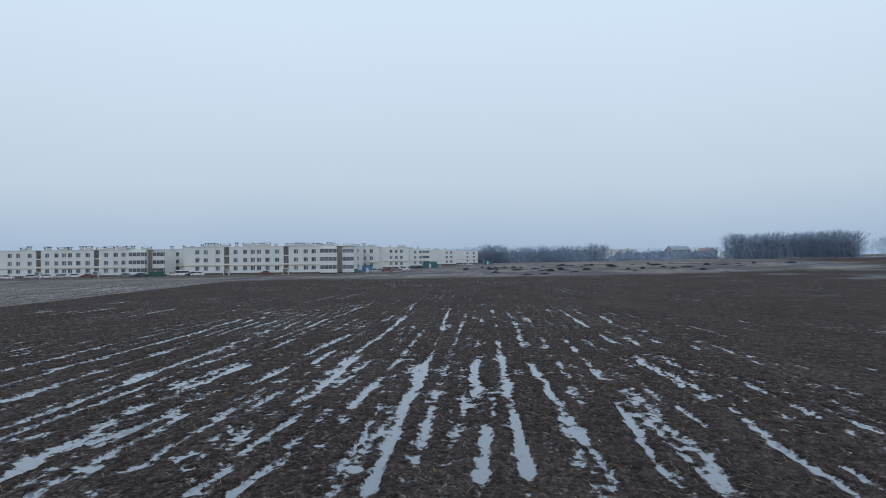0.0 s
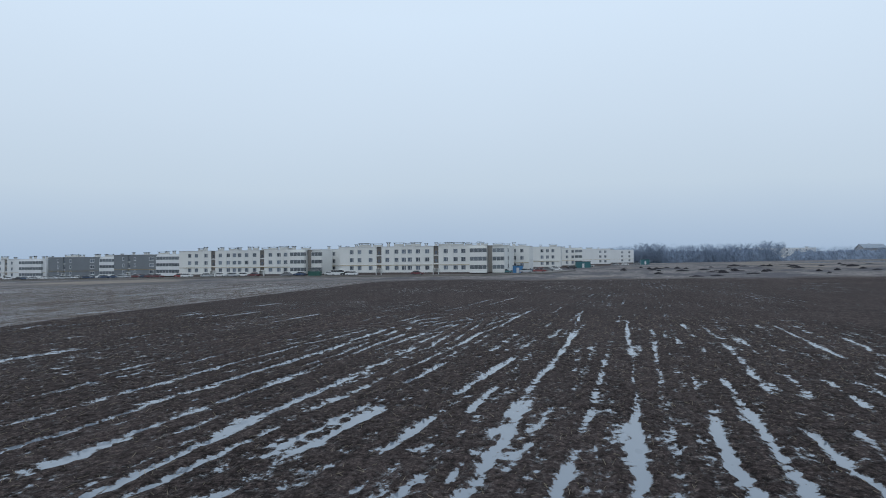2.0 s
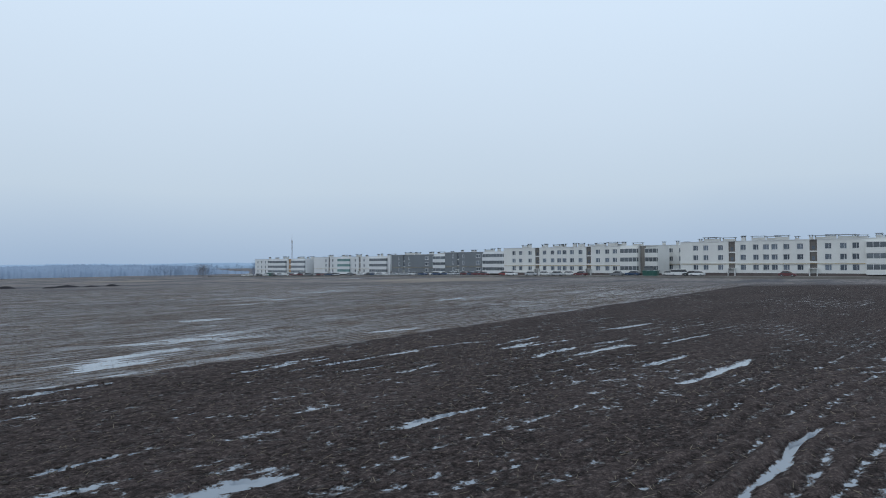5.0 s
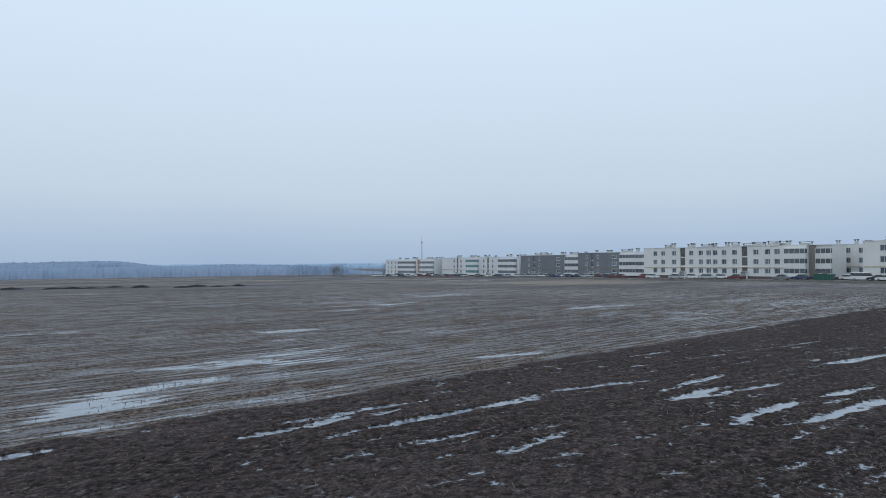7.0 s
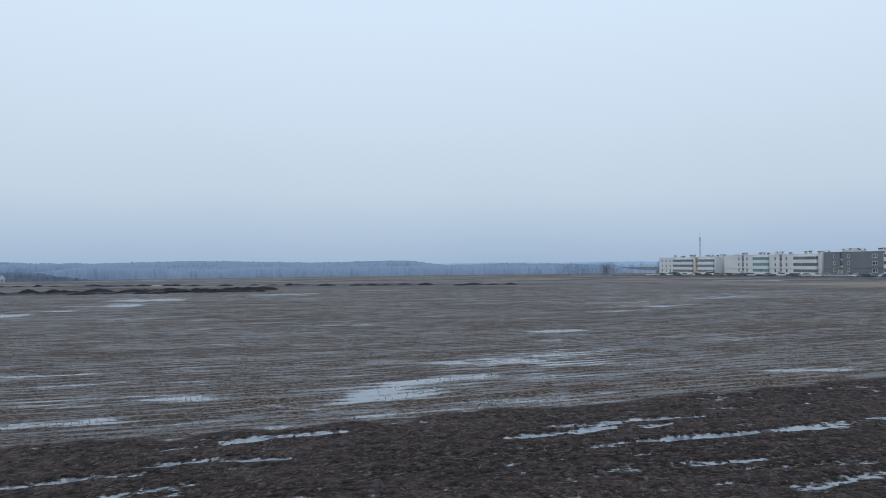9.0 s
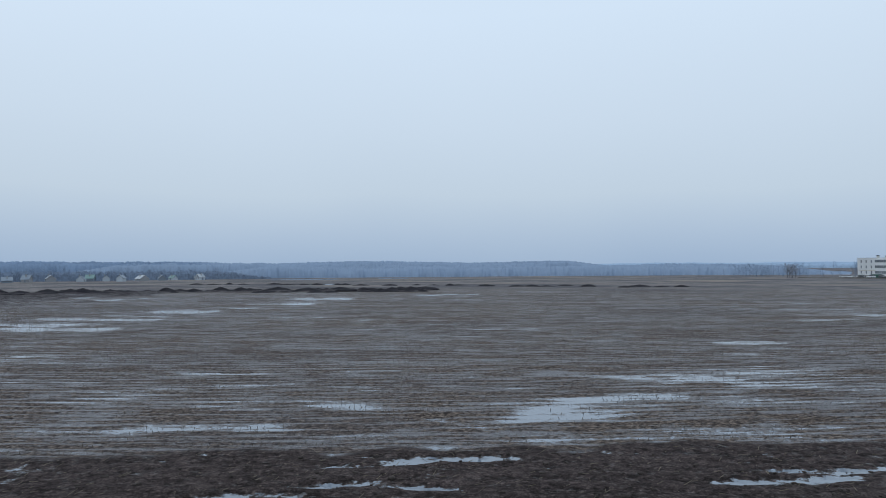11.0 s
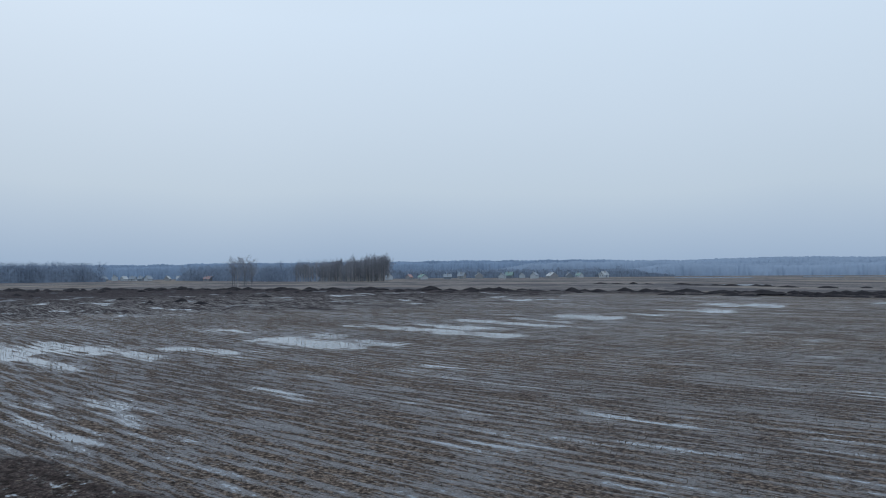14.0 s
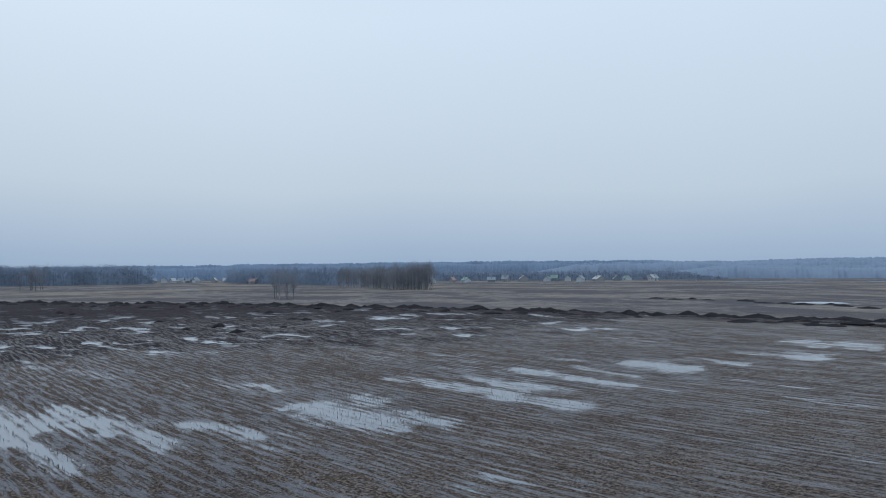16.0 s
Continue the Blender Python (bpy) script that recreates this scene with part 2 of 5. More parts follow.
RUT_POOLS = [
    (-20.3, 54.6, -18.2, 59.0, 0.36), (-19.2, 53.9, -17.0, 58.2, 0.36), (-21.6, 56.0, -19.8, 60.0, 0.3), (-18.0, 52.0, -16.4, 56.0, 0.3),
    (-27.6, 46.0, -27.4, 49.0, 0.2), (-22.9, 60.5, -21.6, 63.0, 0.25),
]
STUBBLE_POOLS = [
    (-142.0, 33.5, -143.0, 44.0, 2.4), (-96.4, 78.2, -99.8, 87.3, 0.9), (-91.4, 68.8, -92.2, 75.8, 1.5), (-75.6, 55.1, -76.4, 59.7, 1.1),
    (-71.0, 53.0, -70.6, 56.0, 1.1), (-65.6, 24.2, -65.5, 28.8, 0.4), (-63.2, 45.2, -62.8, 50.4, 1.1), (-62.4, 9.0, -61.5, 14.5, 0.6),
    (-59.5, 43.5, -59.6, 46.5, 0.7), (-58.9, 41.6, -59.6, 44.4, 0.6), (-58.4, 32.4, -57.9, 34.8, 0.4), (-57.1, 39.8, -57.9, 41.9, 0.7),
    (-56.9, 59.5, -56.1, 65.5, 0.5), (-56.2, 36.4, -55.6, 37.6, 0.4), (-56.1, 39.4, -56.2, 42.6, 0.6), (-55.1, 27.2, -55.2, 31.8, 0.6),
    (-78.5, 91.0, -78.0, 104.0, 1.4), (-86.0, 40.0, -85.4, 45.0, 0.6), (-71.6, 12.3, -71.8, 14.8, 0.5), (-53.4, 6.4, -53.1, 12.5, 0.4),
]
STUBBLE_POOLS_SOUTH = [
    (-132.8, 14.2, -132.3, 24.7, 2.3), (-119.6, 12.2, -119.6, 20.7, 2.3), (-113.0, 9.0, -112.4, 15.5, 1.3), (-107.1, 4.9, -106.1, 12.6, 1.9),
    (-102.0, 2.0, -99.9, 9.5, 0.9), (-98.1, -1.8, -95.4, 10.5, 1.0), (-94.0, -48.9, -94.4, -43.8, 0.9), (-92.6, -3.9, -90.4, 7.6, 1.1),
    (-88.5, -8.6, -87.4, 11.1, 1.3), (-85.6, -66.0, -87.0, -58.3, 1.3), (-80.7, -5.2, -78.0, 6.4, 1.2), (-79.6, -16.3, -78.9, -11.1, 0.6),
    (-76.5, -6.7, -76.4, 4.5, 1.7), (-73.9, -54.7, -73.0, -45.1, 0.6), (-69.1, -8.6, -70.0, -1.6, 0.7), (-67.3, -16.3, -65.3, -3.3, 0.7),
    (-66.3, -20.2, -65.4, -8.7, 0.8), (-64.1, -24.0, -62.6, -13.0, 0.8), (-61.7, -16.6, -60.2, -2.7, 0.6), (-95.0, -99.0, -90.0, -92.0, 2.2),
]


def pool_depth(x, y, pools, strength, spread=1.0):
    """How far long pools sink the ground below the level of the fields."""
    out = np.zeros_like(x)
    for x0, y0, x1, y1, half in pools:
        near = (np.abs(x - (x0 + x1) / 2) < abs(x1 - x0) / 2 + 3 * half + 1) & (y > y0 - 2.5) & (y < y1 + 2.5)
        if not near.any():
            continue
        px, py = x[near], y[near]
        s = (py - y0) / (y1 - y0)
        off = px - (x0 + (x1 - x0) * s) - 0.35 * half * value_noise(py / 1.3, px * 0 + x0, 5) - 0.25 * half * value_noise(py / 0.45, px * 0 + x0, 6)
        width = spread * half * (0.88 + 0.4 * value_noise(py / 2.2, px * 0 + x0 * 3, 7))
        across = 1 - (off / width) ** 2
        ends = smooth_step(-1.2, 0.8, (py - y0)) * smooth_step(-1.2, 0.8, (y1 - py))
        lost = 0.55 + 0.6 * value_noise(py / 3.1, px * 0 + x0 * 7, 8)
        out[near] = np.maximum(out[near], strength * np.clip(across, -0.3, 1) * ends * np.clip(lost + 0.5, 0.4, 1))
    return np.clip(out, 0, None)


HEAP_LINE = [(-110, -200), (-122, -166), (-142, -114), (-152, -66), (-159, -28), (-162, 2), (-164, 34)]


def heap_x(y):
    return np.interp(y, [p[1] for p in HEAP_LINE], [p[0] for p in HEAP_LINE])


def dug_zone(x, y):
    """Torn-up dark soil on the near side of the line of spoil heaps."""
    edge = -16 - 0.54 * (x + 126) + 9 * value_noise(x / 9, y / 9, 40) + 5 * value_noise(x / 3, y / 4, 41)
    inside = smooth_step(2, -6, y - edge) * smooth_step(-3, 3, x - heap_x(y)) * smooth_step(-210, -180, y)
    strip = smooth_step(7, 2, np.abs(x - heap_x(y) - 3)) * smooth_step(40, 34, y) * smooth_step(-210, -180, y)
    return np.maximum(inside, strip)


def relief_scale(dug):
    """The wet fields lie flatter than the torn-up strip."""
    return 0.55 + 0.45 * dug


def turning_ruts(x, y):
    """Curved wheel ruts where a tractor has turned on the ploughed land."""
    out = np.zeros_like(x)
    for cx, cy, rx, ry, band in ((-22.6, 54.0, 6.2, 10.0, 1.9), (-23.8, 45.5, 3.4, 7.0, 1.3)):
        up = np.clip(y - cy, 0, None) / ry
        d = (np.sqrt(((x - cx) / rx) ** 2 + up ** 2) - 1) * rx + 0.12 * value_noise(x / 1.5, y / 1.5, 71)
        zone = smooth_step(band, band * 0.6, np.abs(d)) * smooth_step(cy - 17, cy - 8, y)
        out += zone * (0.03 + 0.11 * np.cos(2 * math.pi * d / 0.85) * (0.6 + 0.6 * value_noise(x / 2.2, y / 2.2, 72)))
    return out


def ground_height(x, y):
    """Height of the fields, and how far they are ploughed."""
    plough = smooth_step(-0.25, 0.25, x - field_edge(y) + 0.35 * value_noise(y / 1.7, y * 0, 3) + 0.2 * value_noise(y / 0.5, x / 0.7, 4))
    far_end = smooth_step(188, 166, y + 7 * value_noise(x / 14, y * 0, 30) + 4 * value_noise(x / 4, y / 5, 31) - 3.0 * np.clip(x - 120, 0, 90))
    plough = plough * far_end * smooth_step(-70, -40, y)
    w = x - 0.085 * y + 0.12 * value_noise(x / 3, y / 9, 11)
    ridge = np.sin(2 * math.pi * w / 0.78)
    clod = 0.3 * value_noise(x / 0.62, y / 0.8, 10) + 0.55 * value_noise(x / 0.36, y / 0.44, 12) + 0.55 * value_noise(x / 0.2, y / 0.24, 13)
    wet = smooth_step(-27, -20, x + 0.15 * (y - 20)) * smooth_step(80, 45, y) * smooth_step(19, 3, x)
    streak = 0.75 * value_noise(w / 0.55, y / 2.6, 14) + 0.4 * value_noise(w / 0.22, y / 0.8, 24)
    # wheel lines and furrows that hold broken threads of water
    lane = w / 1.22
    lane_no = np.floor(lane)
    groove = np.exp(-(((lane - lane_no - 0.5) * 1.22 + 0.08 * value_noise(y / 1.1, lane_no * 3.7, 61)) / 0.15) ** 2)
    held = smooth_step(-0.1, 0.45, value_noise(y / 4.5, lane_no * 5.3, 62) + 0.5 * value_noise(y / 1.2, lane_no * 2.9, 63))
    hp = 0.09 + 0.02 * ridge + 0.07 * clod + 0.03 * value_noise(x / 7, y / 11, 15)
    hp -= wet * (0.055 * smooth_step(0.05, 0.65, streak) + 0.098 * groove * held) + (1 - wet) * (0.03 * smooth_step(0.4, 0.85, streak) + 0.04 * groove * held)
    hp += turning_ruts(x, y)
    r = x - row_bend(y)
    long_streak = 0.7 * value_noise(r / 1.1, y / 6, 17) + 0.45 * value_noise(r / 0.7, y / 2.6, 25)
    hs = 0.064 + 0.018 * value_noise(x / 0.6, y / 1.6, 19) + 0.024 * value_noise(x / 9, y / 13, 20)
    hs -= 0.030 * smooth_step(-0.1, 0.6, long_streak)
    pp = np.maximum(np.maximum(pool_depth(x, y, FURROWS_EAST, 0.13, 0.85), np.maximum(pool_depth(x, y, HEADLAND_POOLS, 0.16), pool_depth(x, y, HEADLAND_NORTH, 0.16))), np.maximum(pool_depth(x, y, FURROWS_MIDDLE, 0.135), np.maximum(pool_depth(x, y, FURROWS_WEST, 0.14), pool_depth(x, y, RUT_POOLS, 0.26))))
    ps = np.maximum(pool_depth(x, y, STUBBLE_POOLS, 0.066, 1.35), pool_depth(x, y, STUBBLE_POOLS_SOUTH, 0.075, 2.1))
    dug = dug_zone(x, y)
    hd = 0.115 + 0.13 * value_noise(x / 4.5, y / 7, 21) + 0.15 * value_noise(x / 1.5, y / 3.2, 22) + 0.12 * value_noise(x / 0.8, y / 1.6, 26)
    h = plough * (hp - pp) + (1 - plough) * (hs - ps)
    h = h * (1 - dug) + dug * (hd - 0.35 * ps)
    near = smooth_step(190, 150, np.hypot(x + 55, y - 20))
    h = h * near + (1 - near) * (0.1 + 0.12 * value_noise(x / 9, y / 14, 23))
    return h * relief_scale(dug) + broad(x, y), plough, dug


def spaced(*runs):
    """Grid lines: runs of start, end and step, the last with its end."""
    out = np.concatenate([np.arange(a, b, s) for a, b, s in runs] + [[runs[-1][1]]])
    return out


def grow(start, end, first, factor=1.35):
    out, s = [], first
    p = start
    while abs(p - start) < abs(end - start):
        out.append(p)
        p += math.copysign(s, end - start)
        s *= factor
    return np.array(out + [end])


def ground_material():
    m = bpy.data.materials.new("wet_field_soil")
    m.use_nodes = True
    t = m.node_tree
    b = t.nodes["Principled BSDF"]
    tc = t.nodes.new("ShaderNodeTexCoord")

    def noise_at(scale, detail=5.0, rough=0.65, stretch=None):
        n = node(t, "ShaderNodeTexNoise", Scale=scale, Detail=detail, Roughness=rough)
        if stretch:
            mp = t.nodes.new("ShaderNodeMapping")
            mp.inputs["Scale"].default_value = stretch
            mp.inputs["Rotation"].default_value = (0, 0, radians(-2))
            t.links.new(tc.outputs["Object"], mp.inputs["Vector"])
            t.links.new(mp.outputs[0], n.inputs["Vector"])
        else:
            t.links.new(tc.outputs["Object"], n.inputs["Vector"])
        return n.outputs["Fac"]

    def mix(fac, a, b_):
        n = t.nodes.new("ShaderNodeMixRGB")
        for sock, v in ((n.inputs[0], fac), (n.inputs[1], a), (n.inputs[2], b_)):
            if isinstance(v, tuple):
                sock.default_value = (*v, 1)
            elif isinstance(v, float):
                sock.default_value = v
            else:
                t.links.new(v, sock)
        return n.outputs[0]

    def curve(fac, stops):
        n = ramp(t, stops)
        t.links.new(fac, n.inputs["Fac"])
        return n.outputs[0]

    def mask(name):
        n = t.nodes.new("ShaderNodeAttribute")
        n.attribute_name = name
        return n.outputs["Fac"]

    def sums(op, p, q=0.0, c=0.0):
        n = t.nodes.new("ShaderNodeMath")
        n.operation = op
        for sock, v in zip(n.inputs, (p, q, c)):
            if isinstance(v, float):
                sock.default_value = v
            else:
                t.links.new(v, sock)
        return n.outputs[0]

    def swing(fac, size):
        return sums("MULTIPLY_ADD", fac, size, -0.5 * size)

    grey = lambda v: (v, v, v)
    height = mask("height")
    plough, dugness, farness = mask("plough"), mask("dug"), mask("far")
    # small relief: clods on the plough, drilled rows on the stubble
    lumps = noise_at(5.5, 6.0, 0.66, (1.0, 0.62, 1.0))
    crumbs = noise_at(19.0, 5.0, 0.7)
    relief_p = sums("ADD", swing(lumps, 0.34), swing(crumbs, 0.10))
    xyz = t.nodes.new("ShaderNodeSeparateXYZ")
    t.links.new(tc.outputs["Object"], xyz.inputs[0])
    # the rows bend gently, as in row_bend
    c = sums("MINIMUM", sums("MAXIMUM", xyz.outputs[1], -20.0), 45.0)
    bend = sums("MULTIPLY", c, sums("MULTIPLY_ADD", c, 0.0015, -0.09))
    bend = sums("MULTIPLY_ADD", sums("SUBTRACT", xyz.outputs[1], c), sums("MULTIPLY_ADD", c, 0.003, -0.09), bend)
    across = sums("ADD", bend, xyz.outputs[0])
    rowspace = t.nodes.new("ShaderNodeCombineXYZ")
    t.links.new(across, rowspace.inputs[0])
    t.links.new(xyz.outputs[1], rowspace.inputs[1])

    def row_noise(scale, detail, rough, along):
        n = node(t, "ShaderNodeTexNoise", Scale=scale, Detail=detail, Roughness=rough)
        mp = t.nodes.new("ShaderNodeMapping")
        mp.inputs["Scale"].default_value = (1.0, along, 1.0)
        t.links.new(rowspace.outputs[0], mp.inputs["Vector"])
        t.links.new(mp.outputs[0], n.inputs["Vector"])
        return n.outputs["Fac"]

    wander = swing(noise_at(0.9, 4.0, 0.6, (1.0, 0.25, 1.0)), 0.16)
    across = sums("ADD", across, wander)
    rows = sums("SINE", sums("MULTIPLY", across, 2 * math.pi / 0.70))
    rowgain = curve(noise_at(0.35, 4.0, 0.6, (1.0, 0.35, 1.0)), [(0.42, grey(0.05)), (0.66, grey(0.9))])
    ragged = row_noise(3.8, 7.0, 0.72, 0.09)
    relief_s = sums("ADD", sums("MULTIPLY", sums("MULTIPLY", rows, rowgain), 0.03), sums("ADD", swing(ragged, 0.23), swing(noise_at(8.0, 6.0, 0.74, (1.0, 0.5, 1.0)), 0.20)))
    sheets = row_noise(0.45, 6.0, 0.66, 0.10)
    relief_s = sums("ADD", relief_s, swing(sheets, 0.12))
    torn = noise_at(0.95, 7.0, 0.72, (1.0, 0.5, 1.0))
    relief_s = mix(dugness, relief_s, sums("ADD", relief_p, swing(torn, 0.30)))
    relief = mix(plough, relief_s, relief_p)
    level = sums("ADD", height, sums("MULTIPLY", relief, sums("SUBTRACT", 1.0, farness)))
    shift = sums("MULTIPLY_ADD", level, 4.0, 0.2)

    # turned soil: dark crumbs, dull brown faces, pale dry flecks
    grain = curve(crumbs, [(0.36, grey(0)), (0.64, grey(1))])
    soil = curve(noise_at(8.0, 7.0, 0.74, (1.0, 0.7, 1.0)), [(0.36, (0.0078, 0.0061, 0.0058)), (0.48, (0.032, 0.0247, 0.0245)), (0.58, (0.082, 0.064, 0.061)), (0.68, (0.23, 0.184, 0.172))])
    soil = mix(curve(noise_at(0.25, 4.0, 0.6, (1.0, 0.3, 1.0)), [(0.40, grey(0)), (0.62, grey(0.55))]), soil, mix(grain, (0.032, 0.0245, 0.0245), (0.142, 0.112, 0.108)))
    # shade in the crevices between clods, painted into the soil colour
    cells = node(t, "ShaderNodeTexVoronoi", Scale=7.0)
    warp = t.nodes.new("ShaderNodeVectorMath")
    warp.operation = "MULTIPLY_ADD"
    wn = node(t, "ShaderNodeTexNoise", Scale=6.0, Detail=3.0)
    t.links.new(tc.outputs["Object"], wn.inputs["Vector"])
    t.links.new(wn.outputs["Color"], warp.inputs[0])
    warp.inputs[1].default_value = (0.25, 0.25, 0.25)
    t.links.new(tc.outputs["Object"], warp.inputs[2])
    t.links.new(warp.outputs[0], cells.inputs["Vector"])
    soil = mix(curve(cells.outputs["Distance"], [(0.42, grey(0)), (0.80, grey(0.75))]), soil, (0.010, 0.0083, 0.0080))
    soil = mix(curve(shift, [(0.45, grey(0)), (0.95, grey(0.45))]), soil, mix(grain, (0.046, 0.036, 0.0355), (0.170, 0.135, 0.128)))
    straw = curve(noise_at(17.0, 4.0, 0.7, (1.0, 0.45, 1.0)), [(0.64, grey(0)), (0.70, grey(0.8))])
    soil = mix(straw, soil, (0.24, 0.20, 0.155))
    # dark patches in the colour stand in for shade among bigger lumps
    clump = curve(noise_at(3.4, 6.0, 0.7, (1.0, 0.55, 1.0)), [(0.40, grey(0.6)), (0.52, grey(0))])
    soil = mix(clump, soil, (0.012, 0.0095, 0.0090))

    # drilled stubble: brown straw on the rows with stalk shadows painted in, blue-grey mud between
    stubs = curve(noise_at(8.0, 7.0, 0.78, (1.0, 0.75, 1.0)), [(0.38, (0.0145, 0.0115, 0.0108)), (0.49, (0.076, 0.060, 0.0525)), (0.61, (0.275, 0.222, 0.185))])
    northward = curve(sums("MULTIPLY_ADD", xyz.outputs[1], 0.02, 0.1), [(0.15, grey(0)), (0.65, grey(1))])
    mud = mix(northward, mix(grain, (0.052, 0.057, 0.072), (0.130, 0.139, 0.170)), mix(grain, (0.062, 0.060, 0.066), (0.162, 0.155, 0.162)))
    crest = sums("MULTIPLY_ADD", sums("MULTIPLY", rows, sums("MULTIPLY_ADD", rowgain, 0.75, 0.25)), 0.13, sums("MULTIPLY_ADD", ragged, 2.3, -0.67))
    crest = sums("ADD", crest, sums("ADD", swing(sheets, 0.8), swing(noise_at(6.5, 7.0, 0.76, (1.0, 0.8, 1.0)), 0.7)))
    stub = mix(curve(crest, [(0.41, grey(0)), (0.50, grey(1))]), mud, stubs)
    stub = mix(curve(noise_at(0.10, 5.0, 0.6, (1.0, 0.5, 1.0)), [(0.42, grey(0)), (0.60, grey(0.35))]), stub, mix(grain, (0.030, 0.028, 0.032), (0.100, 0.093, 0.104)))
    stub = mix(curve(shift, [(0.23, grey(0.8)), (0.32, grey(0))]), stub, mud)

    tufts = curve(row_noise(4.0, 6.0, 0.75, 0.7), [(0.38, grey(0.75)), (0.48, grey(0))])
    stub = mix(tufts, stub, (0.014, 0.0115, 0.0108))

    # rough meadow far off, its tones paled and greyed to carry haze
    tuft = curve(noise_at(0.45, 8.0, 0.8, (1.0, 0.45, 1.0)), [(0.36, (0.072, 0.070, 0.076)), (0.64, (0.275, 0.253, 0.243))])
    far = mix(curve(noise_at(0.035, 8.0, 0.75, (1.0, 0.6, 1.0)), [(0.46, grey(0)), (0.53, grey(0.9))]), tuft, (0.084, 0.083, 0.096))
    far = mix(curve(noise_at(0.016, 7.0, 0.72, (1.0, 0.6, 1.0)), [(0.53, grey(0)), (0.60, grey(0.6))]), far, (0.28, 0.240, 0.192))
    lumpy = curve(noise_at(2.4, 8.0, 0.75), [(0.32, (0.011, 0.0098, 0.0118)), (0.68, (0.066, 0.057, 0.064))])
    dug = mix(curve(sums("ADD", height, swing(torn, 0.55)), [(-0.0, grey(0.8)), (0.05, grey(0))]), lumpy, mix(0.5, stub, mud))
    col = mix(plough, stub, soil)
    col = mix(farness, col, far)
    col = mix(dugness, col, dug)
    # water stands wherever the small relief dips under its level
    wet = curve(shift, [(0.19, grey(1)), (0.205, grey(0))])
    wet = mix(farness, wet, curve(noise_at(0.011, 4.0, 0.6, (1.0, 0.8, 1.0)), [(0.665, grey(0)), (0.672, grey(1))]))
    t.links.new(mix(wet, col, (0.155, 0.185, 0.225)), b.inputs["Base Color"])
    damp_p = curve(shift, [(0.20, grey(0.85)), (0.36, grey(0))])
    damp_p = mix(damp_p, curve(noise_at(6.0, 6.0, 0.72, (1.0, 0.5, 1.0)), [(0.55, grey(0)), (0.66, grey(0.55))]), grey(1.0))
    damp_s = mix(curve(shift, [(0.22, grey(0)), (0.34, grey(1))]), grey(1.0), curve(crest, [(0.40, grey(0.75)), (0.50, grey(0))]))
    damp = mix(farness, mix(plough, damp_s, damp_p), grey(0.0))
    rough = mix(damp, grey(0.95), grey(0.32))
    t.links.new(mix(wet, rough, grey(0.07)), b.inputs["Roughness"])
    t.links.new(mix(wet, mix(damp, grey(0.06), grey(0.42)), grey(0.6)), b.inputs["Specular IOR Level"])
    bp = node(t, "ShaderNodeBump", Strength=1.0, Distance=0.55)
    t.links.new(mix(0.5, relief, mix(0.8, grey(0.0), swing(noise_at(30.0, 4.0, 0.7), 0.10))), bp.inputs["Height"])
    flat = t.nodes.new("ShaderNodeCombineXYZ")
    flat.inputs[2].default_value = 1.0
    t.links.new(mix(wet, bp.outputs[0], flat.outputs[0]), b.inputs["Normal"])
    return m


def build_ground():
    gx = np.concatenate([grow(-235, -4200, 5)[::-1][:-1], spaced((-235, -166, 1.6), (-166, -104, 0.5), (-104, -56, 0.28), (-56, -30, 0.19), (-30, 8, 0.112), (8, 30, 0.3), (30, 90, 1.2))[:-1], grow(90, 4200, 3)])
    gy = np.concatenate([grow(-210, -4200, 5)[::-1][:-1], spaced((-210, -130, 1.6), (-130, -15, 0.75), (-15, 6, 0.33), (6, 28, 0.145), (28, 60, 0.22), (60, 110, 0.55), (110, 205, 1.5))[:-1], grow(205, 4200, 4)])
    x, y = np.meshgrid(gx, gy)
    h, plough, dug = ground_height(x.ravel(), y.ravel())
    nx, ny = len(gx), len(gy)
    co = np.stack([x.ravel(), y.ravel(), h], 1).astype(np.float32)
    i = (np.arange(ny - 1)[:, None] * nx + np.arange(nx - 1)[None]).ravel()
    quads = np.stack([i, i + 1, i + nx + 1, i + nx], 1).astype(np.int32)
    me = bpy.data.meshes.new("ground")
    me.vertices.add(len(co))
    me.vertices.foreach_set("co", co.ravel())
    me.loops.add(quads.size)
    me.loops.foreach_set("vertex_index", quads.ravel())
    me.polygons.add(len(quads))
    me.polygons.foreach_set("loop_start", np.arange(0, quads.size, 4, dtype=np.int32))
    me.update(calc_edges=True)
    me.polygons.foreach_set("use_smooth", np.ones(len(quads), dtype=bool))
    far = smooth_step(95, 150, np.hypot(x.ravel() + 45, (y.ravel() - 35) * 0.9)) * (1 - plough)
    height = (h - broad(x.ravel(), y.ravel())) / relief_scale(dug)
    for name, values in (("plough", plough), ("dug", dug), ("far", far), ("height", height)):
        a = me.attributes.new(name, "FLOAT", "POINT")
        a.data.foreach_set("value", values.astype(np.float32))
    me.materials.append(ground_material())
    return tagged(new("ground", me), "wet ploughed field and stubble field with furrows", "ground", kind="structure")


build_ground()

WATER = material("cold_muddy_meltwater", (0.155, 0.185, 0.225), 0.07, vary=0.2, scale=0.5, spec=0.6)
water = Build()
wx, wy = np.arange(-210, 121, 6.0), np.arange(-180, 241, 6.0)
for j, py in enumerate(wy):
    for px in wx:
        water.v.append((float(px), float(py), float(broad(np.array([px]), np.array([py]))[0]) - 0.078))
for j in range(len(wy) - 1):
    for i in range(len(wx) - 1):
        k = j * len(wx) + i
        water.f.append((k, k + 1, k + len(wx) + 1, k + len(wx)))
